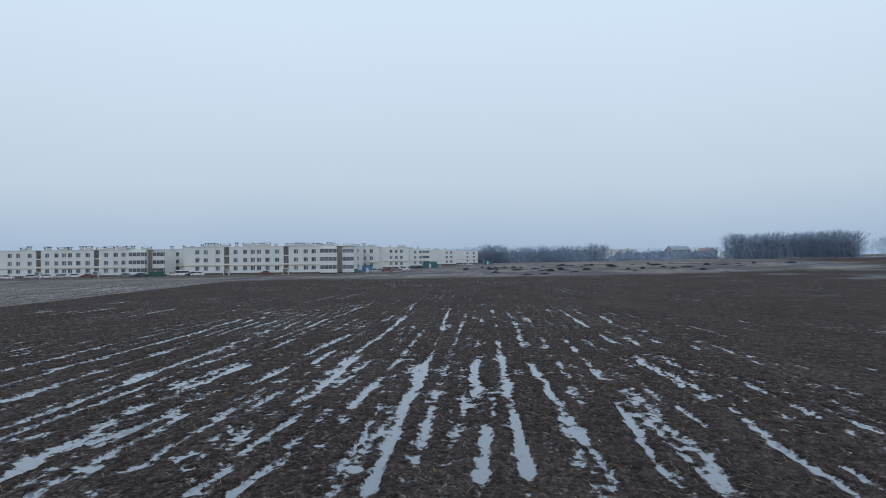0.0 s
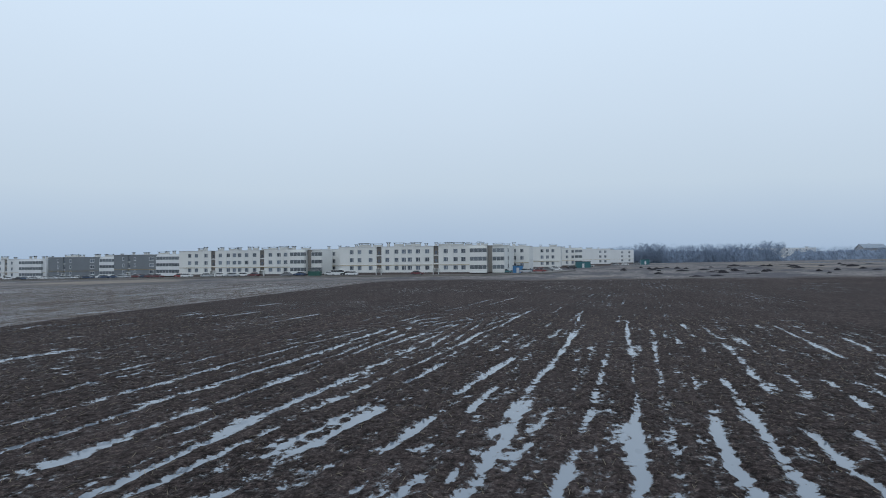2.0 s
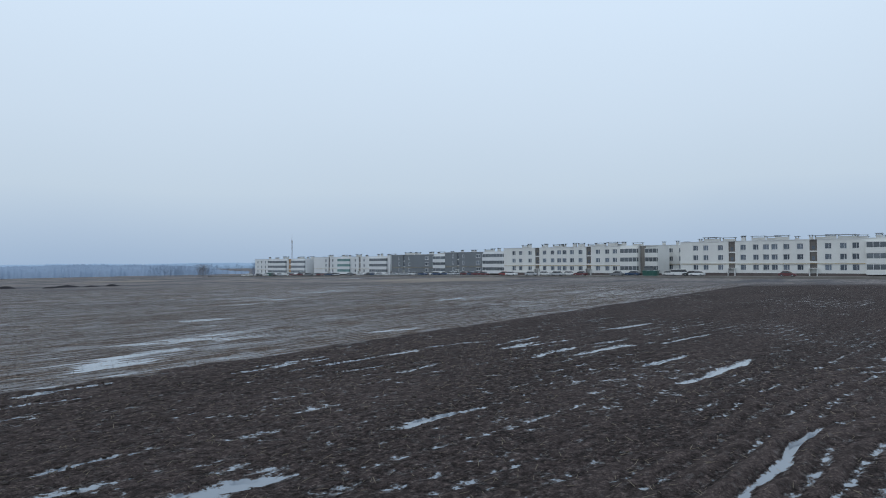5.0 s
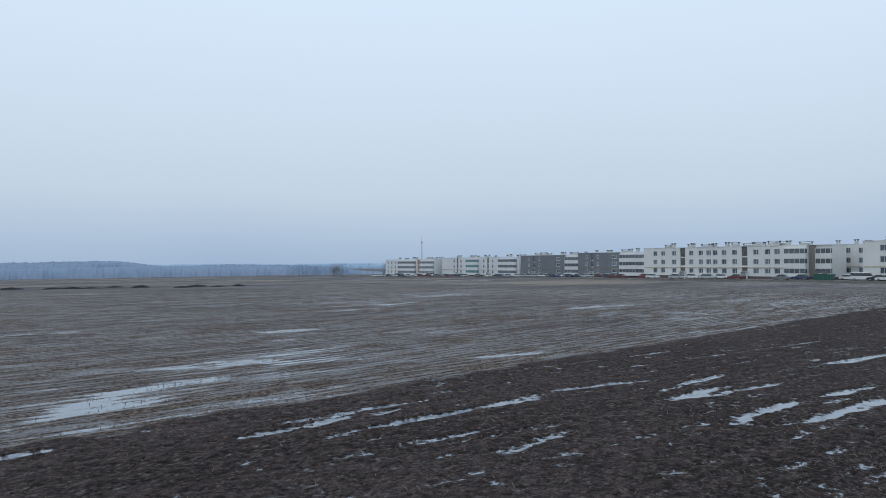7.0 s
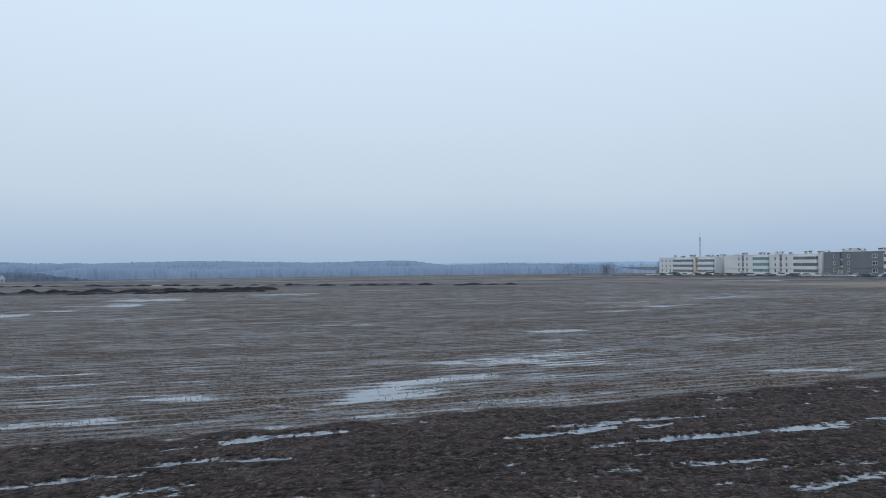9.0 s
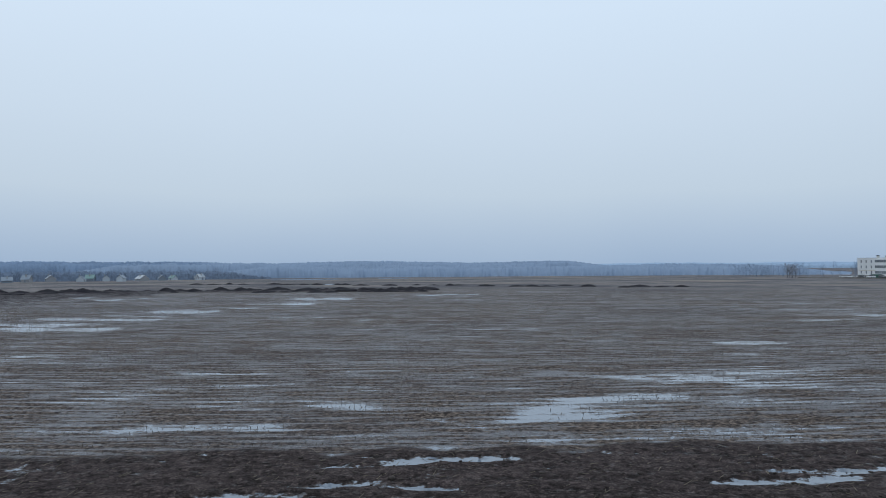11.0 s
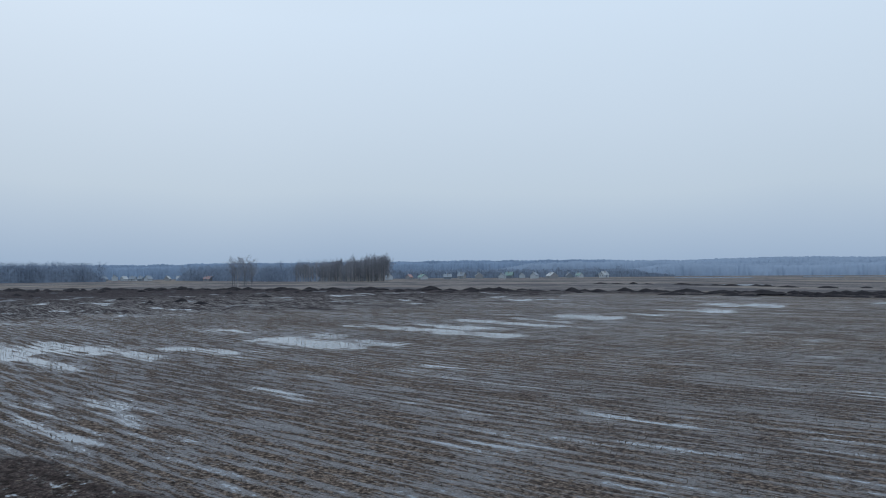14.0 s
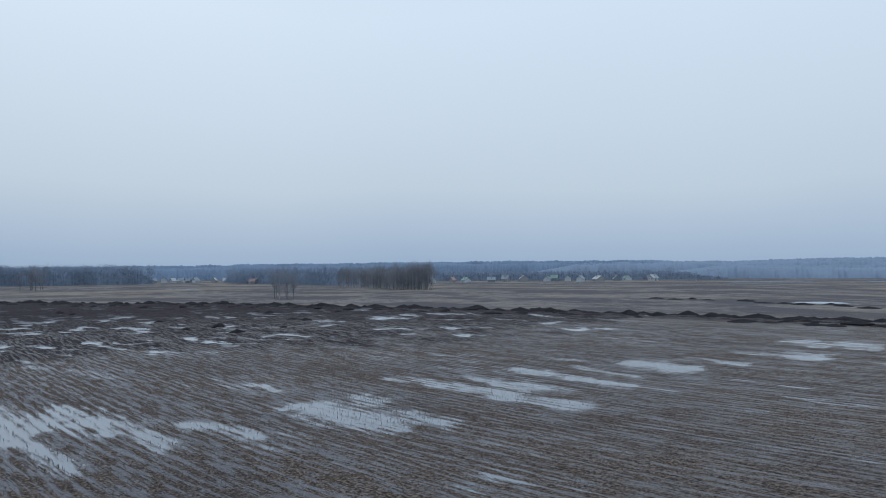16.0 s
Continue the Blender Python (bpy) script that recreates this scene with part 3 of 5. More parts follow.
tagged(new("water", water.mesh("water", WATER)), "shallow grey meltwater lying in the furrows", "water", kind="structure")


# ---- apartment blocks ----
FLOOR0, STOREY, SILL, WIN_H, TOP = 1.25, 2.9, 0.85, 1.55, 10.6
shared = {}


def window_mesh(w, h, rim=0.09):
    if ("frame", w, h, rim) not in shared:
        b = Build()
        f = rim
        b.box(-w / 2, 0, 0, w / 2, 0.12, f).box(-w / 2, 0, h - f, w / 2, 0.12, h)
        b.box(-w / 2, 0, f, -w / 2 + f, 0.12, h - f).box(w / 2 - f, 0, f, w / 2, 0.12, h - f)
        if w > 1.0:
            b.box(w * 0.12 - f / 2, 0.005, f, w * 0.12 + f / 2, 0.11, h - f)
        shared["frame", w, h, rim] = b.mesh("window", FRAME)
        shared["pane", w, h, rim] = Build().box(-w / 2 + f, 0.05, f, w / 2 - f, 0.08, h - f).mesh("pane", GLASS)
        shared["sill", w, h, rim] = Build().box(-w / 2 - 0.06, -0.2, -0.06, w / 2 + 0.06, 0.0, -0.005).mesh("sill", FRAME)
    return shared["frame", w, h, rim], shared["pane", w, h, rim], shared["sill", w, h, rim]


def add_window(block, x, y, z, w, h, turn=0.0, rim=0.09):
    frame_me, pane_me, sill_me = window_mesh(w, h, rim)
    win = part("window", frame_me, FRAME, block, at=(x, y, z), turn=turn)
    part("pane", pane_me, GLASS, win)
    part("sill", sill_me, FRAME, win)


def facade(block, length, walls, wins, strips, y=0.0):
    """One front wall with real openings, windows in them and dark stair bays, in the block's own x and z."""
    cuts = sorted([(s - w / 2, s + w / 2) for s, w in wins])
    for s, w, _ in strips:
        walls = [piece for s0, s1, mat in walls for piece in (((s0, s - w / 2, mat), (s + w / 2, s1, mat)) if s0 < s < s1 else ((s0, s1, mat),))]
    for s0, s1, mat in walls:
        b = Build()
        mine = [c for c in cuts if s0 <= (c[0] + c[1]) / 2 <= s1]
        z = FLOOR0
        for k in range(3):
            lo, hi = FLOOR0 + k * STOREY + SILL, FLOOR0 + k * STOREY + SILL + WIN_H
            b.box(s0, y, z, s1, y + 0.35, lo)
            edge = s0
            for a, c in mine:
                b.box(edge, y, lo, a, y + 0.35, hi)
                edge = c
            b.box(edge, y, lo, s1, y + 0.35, hi)
            z = hi
        b.box(s0, y, z, s1, y + 0.35, TOP - 0.12)
        part("wall", b, mat, block)
    for s, w in wins:
        for k in range(3):
            dark = any(s0 < s < s1 and mat is GREY for s0, s1, mat in walls)
            add_window(block, s, y + (0.02 if dark else 0.14), FLOOR0 + k * STOREY + SILL, w, WIN_H, rim=0.16 if dark else 0.09)


def stair_bay(block, s, w, mat, y=0.0):
    b = Build().box(s - w / 2, y + 0.3, 2.5, s + w / 2, y + 0.6, TOP - 0.1)
    bay = part("stair_bay", b, mat, block)
    for k in range(2):
        z = FLOOR0 + 1.9 + (k + 0.45) * STOREY
        part("landing_band", Build().box(s - w / 2, y + 0.1, z - 0.25, s + w / 2, y + 0.3, z + 0.1), CREAM, bay)
        fm, pm, _ = window_mesh(0.9, 1.2)
        part("pane", pm, GLASS, bay, at=(s, y + 0.2, z + 0.35))
    part("canopy", Build().box(s - w / 2 - 0.2, y - 0.9, 2.55, s + w / 2 + 0.2, y + 0.3, 2.72), CREAM, bay)
    part("door", Build().box(s - 0.55, y + 0.4, 0.15, s + 0.55, y + 0.5, 2.3), FRAME, bay, "white entrance door")
    for e in (-1, 1):
        c = s + e * (w / 2 + 0.03)
        part("pier", Build().box(c - 0.09, y - 0.75, 0, c + 0.09, y + 0.3, 2.55), CREAM, bay)


def loggia(block, s0, s1, out, mat, glass, y=0.0, floors=3):
    """A bay of glazed balconies, one above the other."""
    for k in range(3 - floors, 3):
        z = FLOOR0 + k * STOREY
        b = Build().box(s0, y - out, z - 0.25, s1, y + 0.2, z).box(s0, y - out, z, s1, y - out + 0.15, z + 1.05).box(s0, y - out + 0.15, z, s0 + 0.15, y + 0.2, z + 1.05).box(s1 - 0.15, y - out + 0.15, z, s1, y + 0.2, z + 1.05)
        b.box(s0, y - out, z + 2.4, s1, y + 0.2, z + 2.64)
        bal = part("balcony", b, mat, block)
        part("glazing", Build().box(s0 + 0.1, y - out + 0.06, z + 1.05, s1 - 0.1, y - out + 0.1, z + 2.4).box(s0 + 0.06, y - out + 0.1, z + 1.05, s0 + 0.1, y + 0.2, z + 2.4).box(s1 - 0.1, y - out + 0.1, z + 1.05, s1 - 0.06, y + 0.2, z + 2.4), glass, bal)
        n = max(2, round((s1 - s0) / 1.6))
        for i in range(n + 1):
            x = s0 + 0.1 + (s1 - s0 - 0.2) * i / n
            part("mullion", shared.setdefault("mullion", Build().box(-0.05, 0, 0, 0.05, 0.04, 1.35).mesh("mullion", FRAME)), FRAME, bal, at=(x, y - out + 0.02, z + 1.05))


def roof_vent(block, x, y, w, h):
    v = part("roof_vent", Build().box(x - w / 2, y - 0.45, TOP - 0.3, x + w / 2, y + 0.45, TOP + h - 0.35), VENT, block)
    part("cap", Build().box(x - w / 2 - 0.25, y - 0.7, TOP + h, x + w / 2 + 0.25, y + 0.7, TOP + h + 0.1), ROOFCAP, v)
    for sx in (-1, 1):
        part("cap_leg", shared.setdefault("leg", Build().box(-0.05, -0.4, -0.35, 0.05, 0.4, 0).mesh("cap_leg", ROOFCAP)), ROOFCAP, v, at=(x + sx * (w / 2 - 0.08), y, TOP + h))


def apartment_block(label, x, y, length, depth, walls, wins, strips, loggias, vents, turn=0.0, side_wins=(), core=None, z=None):
    z = float(broad(np.array([x + length / 2]), np.array([y]))[0]) if z is None else z
    block = thing("apartment_block", (x, y, z), turn, label, "apartment building", "apartment blocks along the field")
    core = core or walls[0][2]
    part("body", Build().box(0, 0.35, FLOOR0, length, depth, TOP - 0.12), core, block)
    part("plinth", Build().box(0.05, 0.06, -0.8, length - 0.05, depth - 0.05, FLOOR0), PLINTH, block)
    part("roof", Build().box(-0.12, -0.12, TOP - 0.12, length + 0.12, depth + 0.12, TOP), ROOFCAP if core == GREY else WHITE, block)
    part("ledge", Build().box(0, -0.05, FLOOR0 + STOREY - 0.1, length, 0.0, FLOOR0 + STOREY + 0.12), walls[0][2], block)
    facade(block, length, walls, wins, strips)
    part("gas_pipe", Build().tube([(0.3, -0.13, FLOOR0 + STOREY - 0.3), (length - 0.3, -0.13, FLOOR0 + STOREY - 0.3)], [0.06, 0.06], 6), PIPE, block, "ochre painted gas pipe")
    for s, w, mat in strips:
        stair_bay(block, s, w, mat)
    for s0, s1, out, mat, glass in loggias:
        loggia(block, s0, s1, out, mat, glass)
    for vx, vy, w, h in vents:
        roof_vent(block, vx, vy, w, h)
    for d, w in side_wins:
        for k in range(3):
            add_window(block, length + 0.02, d, FLOOR0 + k * STOREY + SILL, w, WIN_H, turn=90)
    return block


def vents_along(length, depth, seed, n):
    r = random.Random(seed)
    return [(2.5 + (length - 5) * (i + r.uniform(0.1, 0.9)) / n, depth * r.uniform(0.3, 0.75), r.choice((0.9, 1.2, 2.4, 3.6)), r.uniform(0.9, 1.5)) for i in range(n)]


LONG_WINS = [(4.6, 1.5), (7.6, 1.5), (11.8, 1.5), (18.1, 1.5), (21.5, 1.5), (24.2, 1.6), (26.4, 1.6), (29.4, 1.6), (32.8, 1.6), (39.5, 1.6), (43.0, 1.6), (45.8, 1.6)]
LONG_WALLS = [(0, 14.1, CREAM), (15.9, 35.1, CREAM), (36.9, 48.2, CREAM), (48.2, 54.0, CREAM)]
LONG_STRIPS = [(15.0, 1.8, STAIR), (36.0, 1.8, STAIR)]


def long_block(label, x, y, seed):
    block = apartment_block(label, x, y, 54, 14, LONG_WALLS, LONG_WINS, LONG_STRIPS, [(48.2, 54.2, 1.3, CREAM, GLAZE)], vents_along(54, 14, seed, 17))
    # the corner: a dark recess, then a narrower stack of balconies set back
    part("recess_wall", Build().box(54.25, 1.9, FLOOR0, 55.8, 2.25, TOP - 0.12), RECESS, block, "brown-grey clad recess")
    part("corner_body", Build().box(54.02, 2.26, FLOOR0, 60.0, 12.5, TOP - 0.12), CREAM, block)
    part("corner_plinth", Build().box(54.0, 2.0, -0.8, 59.95, 12.4, FLOOR0), PLINTH, block)
    part("corner_roof", Build().box(54.14, 1.6, TOP - 0.12, 60.12, 12.6, TOP), WHITE, block)
    loggia(block, 55.8, 60.0, 0.7, CREAM, GLAZE, y=2.06)
    return block


long_block("cream three-storey apartment block with dark stair bays", -94.0, 226.0, 1)
long_block("pale cream three-storey apartment block behind parked cars", -165.0, 234.0, 2)


def wing(label, x, y, length, depth, wins, loggias, seed, mat=CREAM, side=()):
    return apartment_block(label, x, y, length, depth, [(0, length, mat)], wins, [], loggias, vents_along(length, depth, seed, 4), side_wins=side)


wing("cream rear wing of apartment block with balconies", -62, 241, 28, 20, [(19.5, 1.4)], [(22, 28.2, 1.2, CREAM, GLAZE)], 3, side=[(3, 2.4), (9, 1.5), (15, 2.4)])
wing("cream rear wing of apartment block with wide windows", -56, 262.5, 28, 22, [(22, 1.4), (25, 1.4)], [], 4, side=[(3, 1.5), (9, 2.4), (16, 1.5)])
wing("cream side wing of apartment block behind a van", -118, 249, 28, 18, [(10.3, 1.3), (12.6, 1.3), (16.0, 1.3), (19.6, 1.3), (24, 1.3)], [], 5, side=[(4, 1.5), (12, 1.5)])
wing("distant cream apartment block with corner balconies", -44, 306, 27, 24, [(18.5, 1.4), (21, 1.4), (23.5, 1.4)], [], 6, side=[(3, 2.4), (9, 1.5), (14, 2.4), (20, 1.5)])
wing("distant cream apartment block in a stepped row", -32, 352, 25, 30, [(17, 1.4), (20, 1.4)], [(21, 25, 1, CREAM, GLAZE)], 7, side=[(4, 2.4), (10, 1.5), (16, 2.4), (24, 1.5)])
wing("distant pale apartment block in a stepped row", -16, 410, 26, 34, [(20, 1.4), (23, 1.4)], [], 8, WHITE, side=[(4, 2.4), (12, 1.5), (20, 2.4), (28, 1.5)])
wing("pale apartment block at the end of a stepped row", 2, 490, 28, 60, [(20, 1.4), (25, 1.4)], [], 9, WHITE, side=[(6, 2.4), (18, 1.5), (30, 2.4), (44, 1.5)])

apartment_block("dark grey apartment block with white balcony bays", -214.5, 258, 50, 14, [(0, 22, GREY), (22, 35, WHITE), (35, 50, WHITE)], [(4.8, 1.0), (10.8, 1.0), (19.2, 2.4)], [(7.8, 1.3, GREY)], [(22.2, 34.8, 1.0, WHITE, GLAZE)], vents_along(40, 14, 10, 8), core=WHITE)
apartment_block("dark grey apartment block with pale loggias", -259, 268, 41, 14, [(0, 29, GREY), (29, 41, WHITE)], [(5.5, 1.0), (12.5, 1.0), (24.5, 2.4)], [(9, 1.3, GREY)], [(29.2, 40.8, 1.0, WHITE, GLAZE)], vents_along(41, 14, 11, 8), core=WHITE)
apartment_block("white apartment block with green glazed balconies", -325, 270, 63, 14, [(0, 63, WHITE)], [(11, 1.2), (17, 1.2), (36, 1.2), (43, 1.2)], [(14, 1.4, STAIR), (39.5, 1.6, RECESS)], [(22, 32, 1.0, WHITE, TEAL), (48, 61, 1.0, WHITE, GLAZE)], vents_along(63, 14, 12, 11))
apartment_block("white apartment block with ochre stair bay", -380, 267, 52, 14, [(0, 52, WHITE)], [(3, 1.3), (7, 1.3), (11, 1.3)], [(36, 2.4, ORANGE)], [(15, 33, 1.0, WHITE, GLAZE), (38.5, 51, 1.0, WHITE, GLAZE)], vents_along(52, 14, 13, 9))


# ---- track, heaps of spoil ----
def land(x, y):
    return float(broad(np.array([float(x)]), np.array([float(y)]))[0])


def ground_at(x, y):
    return float(ground_height(np.array([float(x)]), np.array([float(y)]))[0][0])


GRAVEL = material("wet_gravel_track", (0.155, 0.145, 0.135), 0.7, vary=0.35, scale=1.5, bump=0.4)


def strip(name, points, half, lift, mat, label):
    b = Build()
    rings = []
    for i, (x, y) in enumerate(points):
        d = Vector((points[min(i + 1, len(points) - 1)][0] - points[max(i - 1, 0)][0], points[min(i + 1, len(points) - 1)][1] - points[max(i - 1, 0)][1])).normalized()
        n = Vector((-d.y, d.x))
        rings.append([(x + n.x * half, y + n.y * half, land(x, y) - 0.5), (x - n.x * half, y - n.y * half, land(x, y) - 0.5), (x - n.x * half * 0.94, y - n.y * half * 0.94, land(x, y) + lift), (x + n.x * half * 0.94, y + n.y * half * 0.94, land(x, y) + lift)])
    b.loft(rings)
    return tagged(new(name, b.mesh(name, mat)), label, "track", kind="structure")


strip("road", [(-400, 250), (-340, 254), (-280, 253), (-215, 243), (-165, 223), (-140, 220), (-110, 219.5), (-70, 218.5), (-42, 219), (-24, 232), (-14, 262)], 4.6, 0.55, GRAVEL, "wet gravel track in front of the apartment blocks")

for ends, half in ((((121, 224), (127, 210)), 5.0), (((115, 196), (125, 179)), 4.0), (((103, 164), (109, 156)), 1.5), (((234, 480), (229, 390)), 7.0), (((-512, -84), (-525, -36)), 8.0), (((-552, -8), (-556, 16)), 7.0)):
    strip("water", ends, half, 0.28, WATER, "long pool of meltwater lying in the far meadow")

# spoil colour is raised and blued slightly, in place of haze over the heaps
SPOIL = material("fresh_dark_spoil", (0.034, 0.0325, 0.039), 0.95, scale=1.5, bump=1.0, bump_scale=5.0, colour2=(0.013, 0.0124, 0.0145), spec=0.1)


def heap_mesh(seed):
    r = random.Random(seed)
    b = Build()
    rings = []
    for i in range(7):
        q = i / 6
        ring = []
        for k in range(18):
            w = 2 * math.pi * k / 18
            rad = (1 - q ** 1.3) ** 0.9 * (1 + 0.45 * noise.noise((2 * math.cos(w) + seed * 7, 2 * math.sin(w), q * 2))) + 0.02
            z = q ** 0.9 * (1 + 0.2 * noise.noise((3 * math.cos(w), 3 * math.sin(w) + seed * 5, q))) + 0.16 * noise.noise((math.cos(w) * 4, math.sin(w) * 4, q * 6 + seed))
            ring.append((rad * math.cos(w), rad * math.sin(w), max(z, 0) - 0.12 if i == 0 else z))
        rings.append(ring)
    b.loft(rings)
    return b.mesh("soil_heap", SPOIL, smooth=True)


heap_meshes = [heap_mesh(k) for k in range(6)]


def soil_heap(x, y, wide, high, turn, k):
    ob = new("soil_heap", heap_meshes[k % 6])
    ob.matrix_basis = pose(x, y, ground_at(x, y) - 0.05, 0, 0, turn) @ Matrix.Diagonal((wide, wide * 0.7, high, 1))
    return tagged(ob, "low heap of fresh dark spoil beside a trench", "soil heap", "heaps of spoil across the field")


rh = random.Random(5)
y = -196.0
while y < 36:
    big = rh.random() < 0.45
    soil_heap(heap_x(y) + rh.uniform(-1.6, 1.6), y, rh.uniform(1.8, 3.0) if big else rh.uniform(0.9, 1.9), rh.uniform(0.5, 0.85) if big else rh.uniform(0.25, 0.5), rh.uniform(60, 120), rh.randrange(6))
    if rh.random() < 0.6:
        soil_heap(heap_x(y) + rh.uniform(3.5, 9.0), y + rh.uniform(-1, 1), rh.uniform(0.9, 2.2), rh.uniform(0.2, 0.45), rh.uniform(60, 120), rh.randrange(6))
    y += rh.uniform(1.4, 3.0)
for i in range(26):
    q = (i + rh.random()) / 26
    soil_heap(-216 + 44 * q + rh.uniform(-5, 5), -30 + 125 * q, rh.uniform(1.2, 2.6), rh.uniform(0.25, 0.55), rh.uniform(60, 120), rh.randrange(6))
for i in range(22):
    soil_heap(rh.uniform(-142, -100), rh.uniform(-150, -45), rh.uniform(0.8, 1.8), rh.uniform(0.25, 0.6), rh.uniform(0, 180), rh.randrange(6))
for i in range(60):
    soil_heap(rh.uniform(5, 125), rh.uniform(190, 300), rh.uniform(0.9, 3.0), rh.uniform(0.25, 0.8), rh.uniform(0, 180), rh.randrange(6))


# ---- trees ----
BARK = material("grey_brown_bark", (0.17, 0.17, 0.185), 0.9, scale=1.0, bump=0.4)
BIRCH = material("white_birch_bark", (0.62, 0.61, 0.61), 0.85, scale=1.5, colour2=(0.20, 0.19, 0.19))
# TWIG and GROVE are lighter and bluer than real twigs, to carry some haze
TWIG = material("bare_twigs", (0.30, 0.315, 0.36), 0.9, vary=0.4, objvary=0.25)
# no mist is built: its blue-grey haze is painted into these wood colours
HAZY = material("bare_wood_haze_colour", (0.285, 0.355, 0.465), 1.0, vary=0.25, scale=0.05, spec=0.0)
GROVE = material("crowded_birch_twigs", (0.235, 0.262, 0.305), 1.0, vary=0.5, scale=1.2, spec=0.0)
THICKET = material("thicket_haze_colour", (0.26, 0.325, 0.43), 1.0, vary=0.5, scale=1.2, spec=0.0)
VILLAGE_WOOD = material("village_wood_haze_colour", (0.20, 0.275, 0.39), 1.0, vary=0.3, scale=0.08, spec=0.0)
HAZY2 = material("far_wood_haze_colour", (0.235, 0.305, 0.410), 1.0, vary=0.14, scale=0.03, spec=0.0)
HAZY3 = material("farthest_wood_haze_colour", (0.34, 0.45, 0.59), 1.0, vary=0.10, scale=0.02, spec=0.0)


def tree_shapes(seed, limbs=15, twigs=6, fine=2, slim=1.0, low=0.3):
    """Trunk and bare crown of a tree one metre high."""
    r = random.Random(seed)
    trunk, crown = Build(), Build()
    bend = [Vector((r.uniform(-0.02, 0.02), r.uniform(-0.02, 0.02), 0)) for _ in range(6)]
    spine = [Vector((0, 0, q)) + bend[i] * q * 2 for i, q in enumerate((-0.03, 0.15, 0.35, 0.55, 0.75, 0.97))]
    trunk.tube(spine, [0.016, 0.013, 0.011, 0.008, 0.005, 0.0015], 6)
    for i in range(limbs):
        q = low + (0.93 - low) * (i + r.random()) / limbs
        k = min(int(q / 0.2), 4)
        p = Vector((0, 0, q)) + bend[k] * q * 2
        w = r.uniform(0, 2 * math.pi)
        reach = slim * (0.10 + 0.20 * math.sin(math.pi * min(1, (q - low) / (1 - low) * 0.8 + 0.2))) * r.uniform(0.7, 1.2)
        d = Vector((math.cos(w), math.sin(w), r.uniform(0.5, 1.3)))
        mid = p + d * reach * 0.5
        end = p + d * reach + Vector((0, 0, reach * 0.25))
        crown.tube([p, mid, end], [0.005, 0.0035, 0.0018], 4)
        for j in range(twigs):
            a = p.lerp(end, r.uniform(0.15, 1.0))
            e = Vector((r.uniform(-1, 1), r.uniform(-1, 1), r.uniform(0.0, 1.4))).normalized() * r.uniform(0.05, 0.13)
            crown.spike(a, a + e, 0.0032)
            for _ in range(fine):
                g = a + e * r.uniform(0.2, 1.0)
                e2 = Vector((r.uniform(-1, 1), r.uniform(-1, 1), r.uniform(-0.1, 1.2))).normalized() * r.uniform(0.03, 0.08)
                crown.spike(g, g + e2, 0.0024)
    return trunk, crown


tree_kinds = []
for k in range(5):
    tr, cr = tree_shapes(100 + k, 22, 8, 2, 0.75 if k < 3 else 1.15, 0.16)
    tree_kinds.append((tr.mesh("trunk", BIRCH if k < 3 else BARK), cr.mesh("crown", TWIG)))


def bare_tree(x, y, high, kind, turn, label, group=""):
    t = thing("bare_tree", (x, y, land(x, y)), turn, label, "tree", group)
    for name, me in zip(("trunk", "crown"), tree_kinds[kind]):
        ob = part(name, me, None, t)
        ob.matrix_basis = Matrix.Diagonal((high, high, high, 1))
    return t


def brushwood(ax, ay, bx, by, rows, high, seed, mat, step=0.45):
    """The close-grown inside of a wood: banks of crowded stems and twigs with a ragged top. Rows: how far behind the line each bank stands."""
    d = Vector((bx - ax, by - ay))
    n = max(12, int(d.length / step))
    nrm = Vector((-d.y, d.x)).normalized()
    b = Build()
    for k, back in enumerate(rows):
        rings = []
        for i in range(n + 1):
            q = i / n
            ends = min(1.0, 0.25 + 8 * min(q, 1 - q))
            u = q * d.length
            top = high * ends * (0.78 + 0.22 * noise.noise((u / 9, seed, k)) + 0.22 * noise.noise((u / 3.1, seed, k + 9)) + 0.16 * noise.noise((u / 0.9, seed, k + 5)))
            ring = []
            for j, (off, lift) in enumerate(((0, -0.05), (0.6, 0.3), (1.2, 0.55), (1.9, 0.8), (2.7, 1.0), (3.6, 0.8), (4.0, -0.05))):
                e = back + math.copysign(off, back) + (0.9 * noise.noise((u / 1.1, lift * 4, seed + k)) + 0.6 * noise.noise((u / 4, lift * 2, seed + k + 3))) * (1 if 0 < j < 6 else 0.5)
                p = Vector((ax, ay)) + d * q + nrm * e
                ring.append((p.x, p.y, top * lift))
            rings.append(ring)
        start = len(b.v)
        m = len(rings[0])
        for i, ring in enumerate(rings):
            q = i / n
            z0 = land(ax + d.x * q, ay + d.y * q)
            b.v += [(x, y, z + z0) for x, y, z in ring]
        for i in range(n):
            for j in range(m - 1):
                b.f.append((start + i * m + j, start + i * m + j + 1, start + (i + 1) * m + j + 1, start + (i + 1) * m + j))
    return tagged(new("brushwood", b.mesh("brushwood", mat)), "dense grey brushwood inside a leafless wood", "brushwood", kind="stuff")


rt = random.Random(9)
# birch grove beyond the heaps: a near corner, and a wing that runs back from it
def grove_line(q):
    return np.interp(q, (0, 0.3, 0.8, 1), (-245, -242, -272, -283)), np.interp(q, (0, 0.3, 0.8, 1), (-131, -145.5, -195, -222))


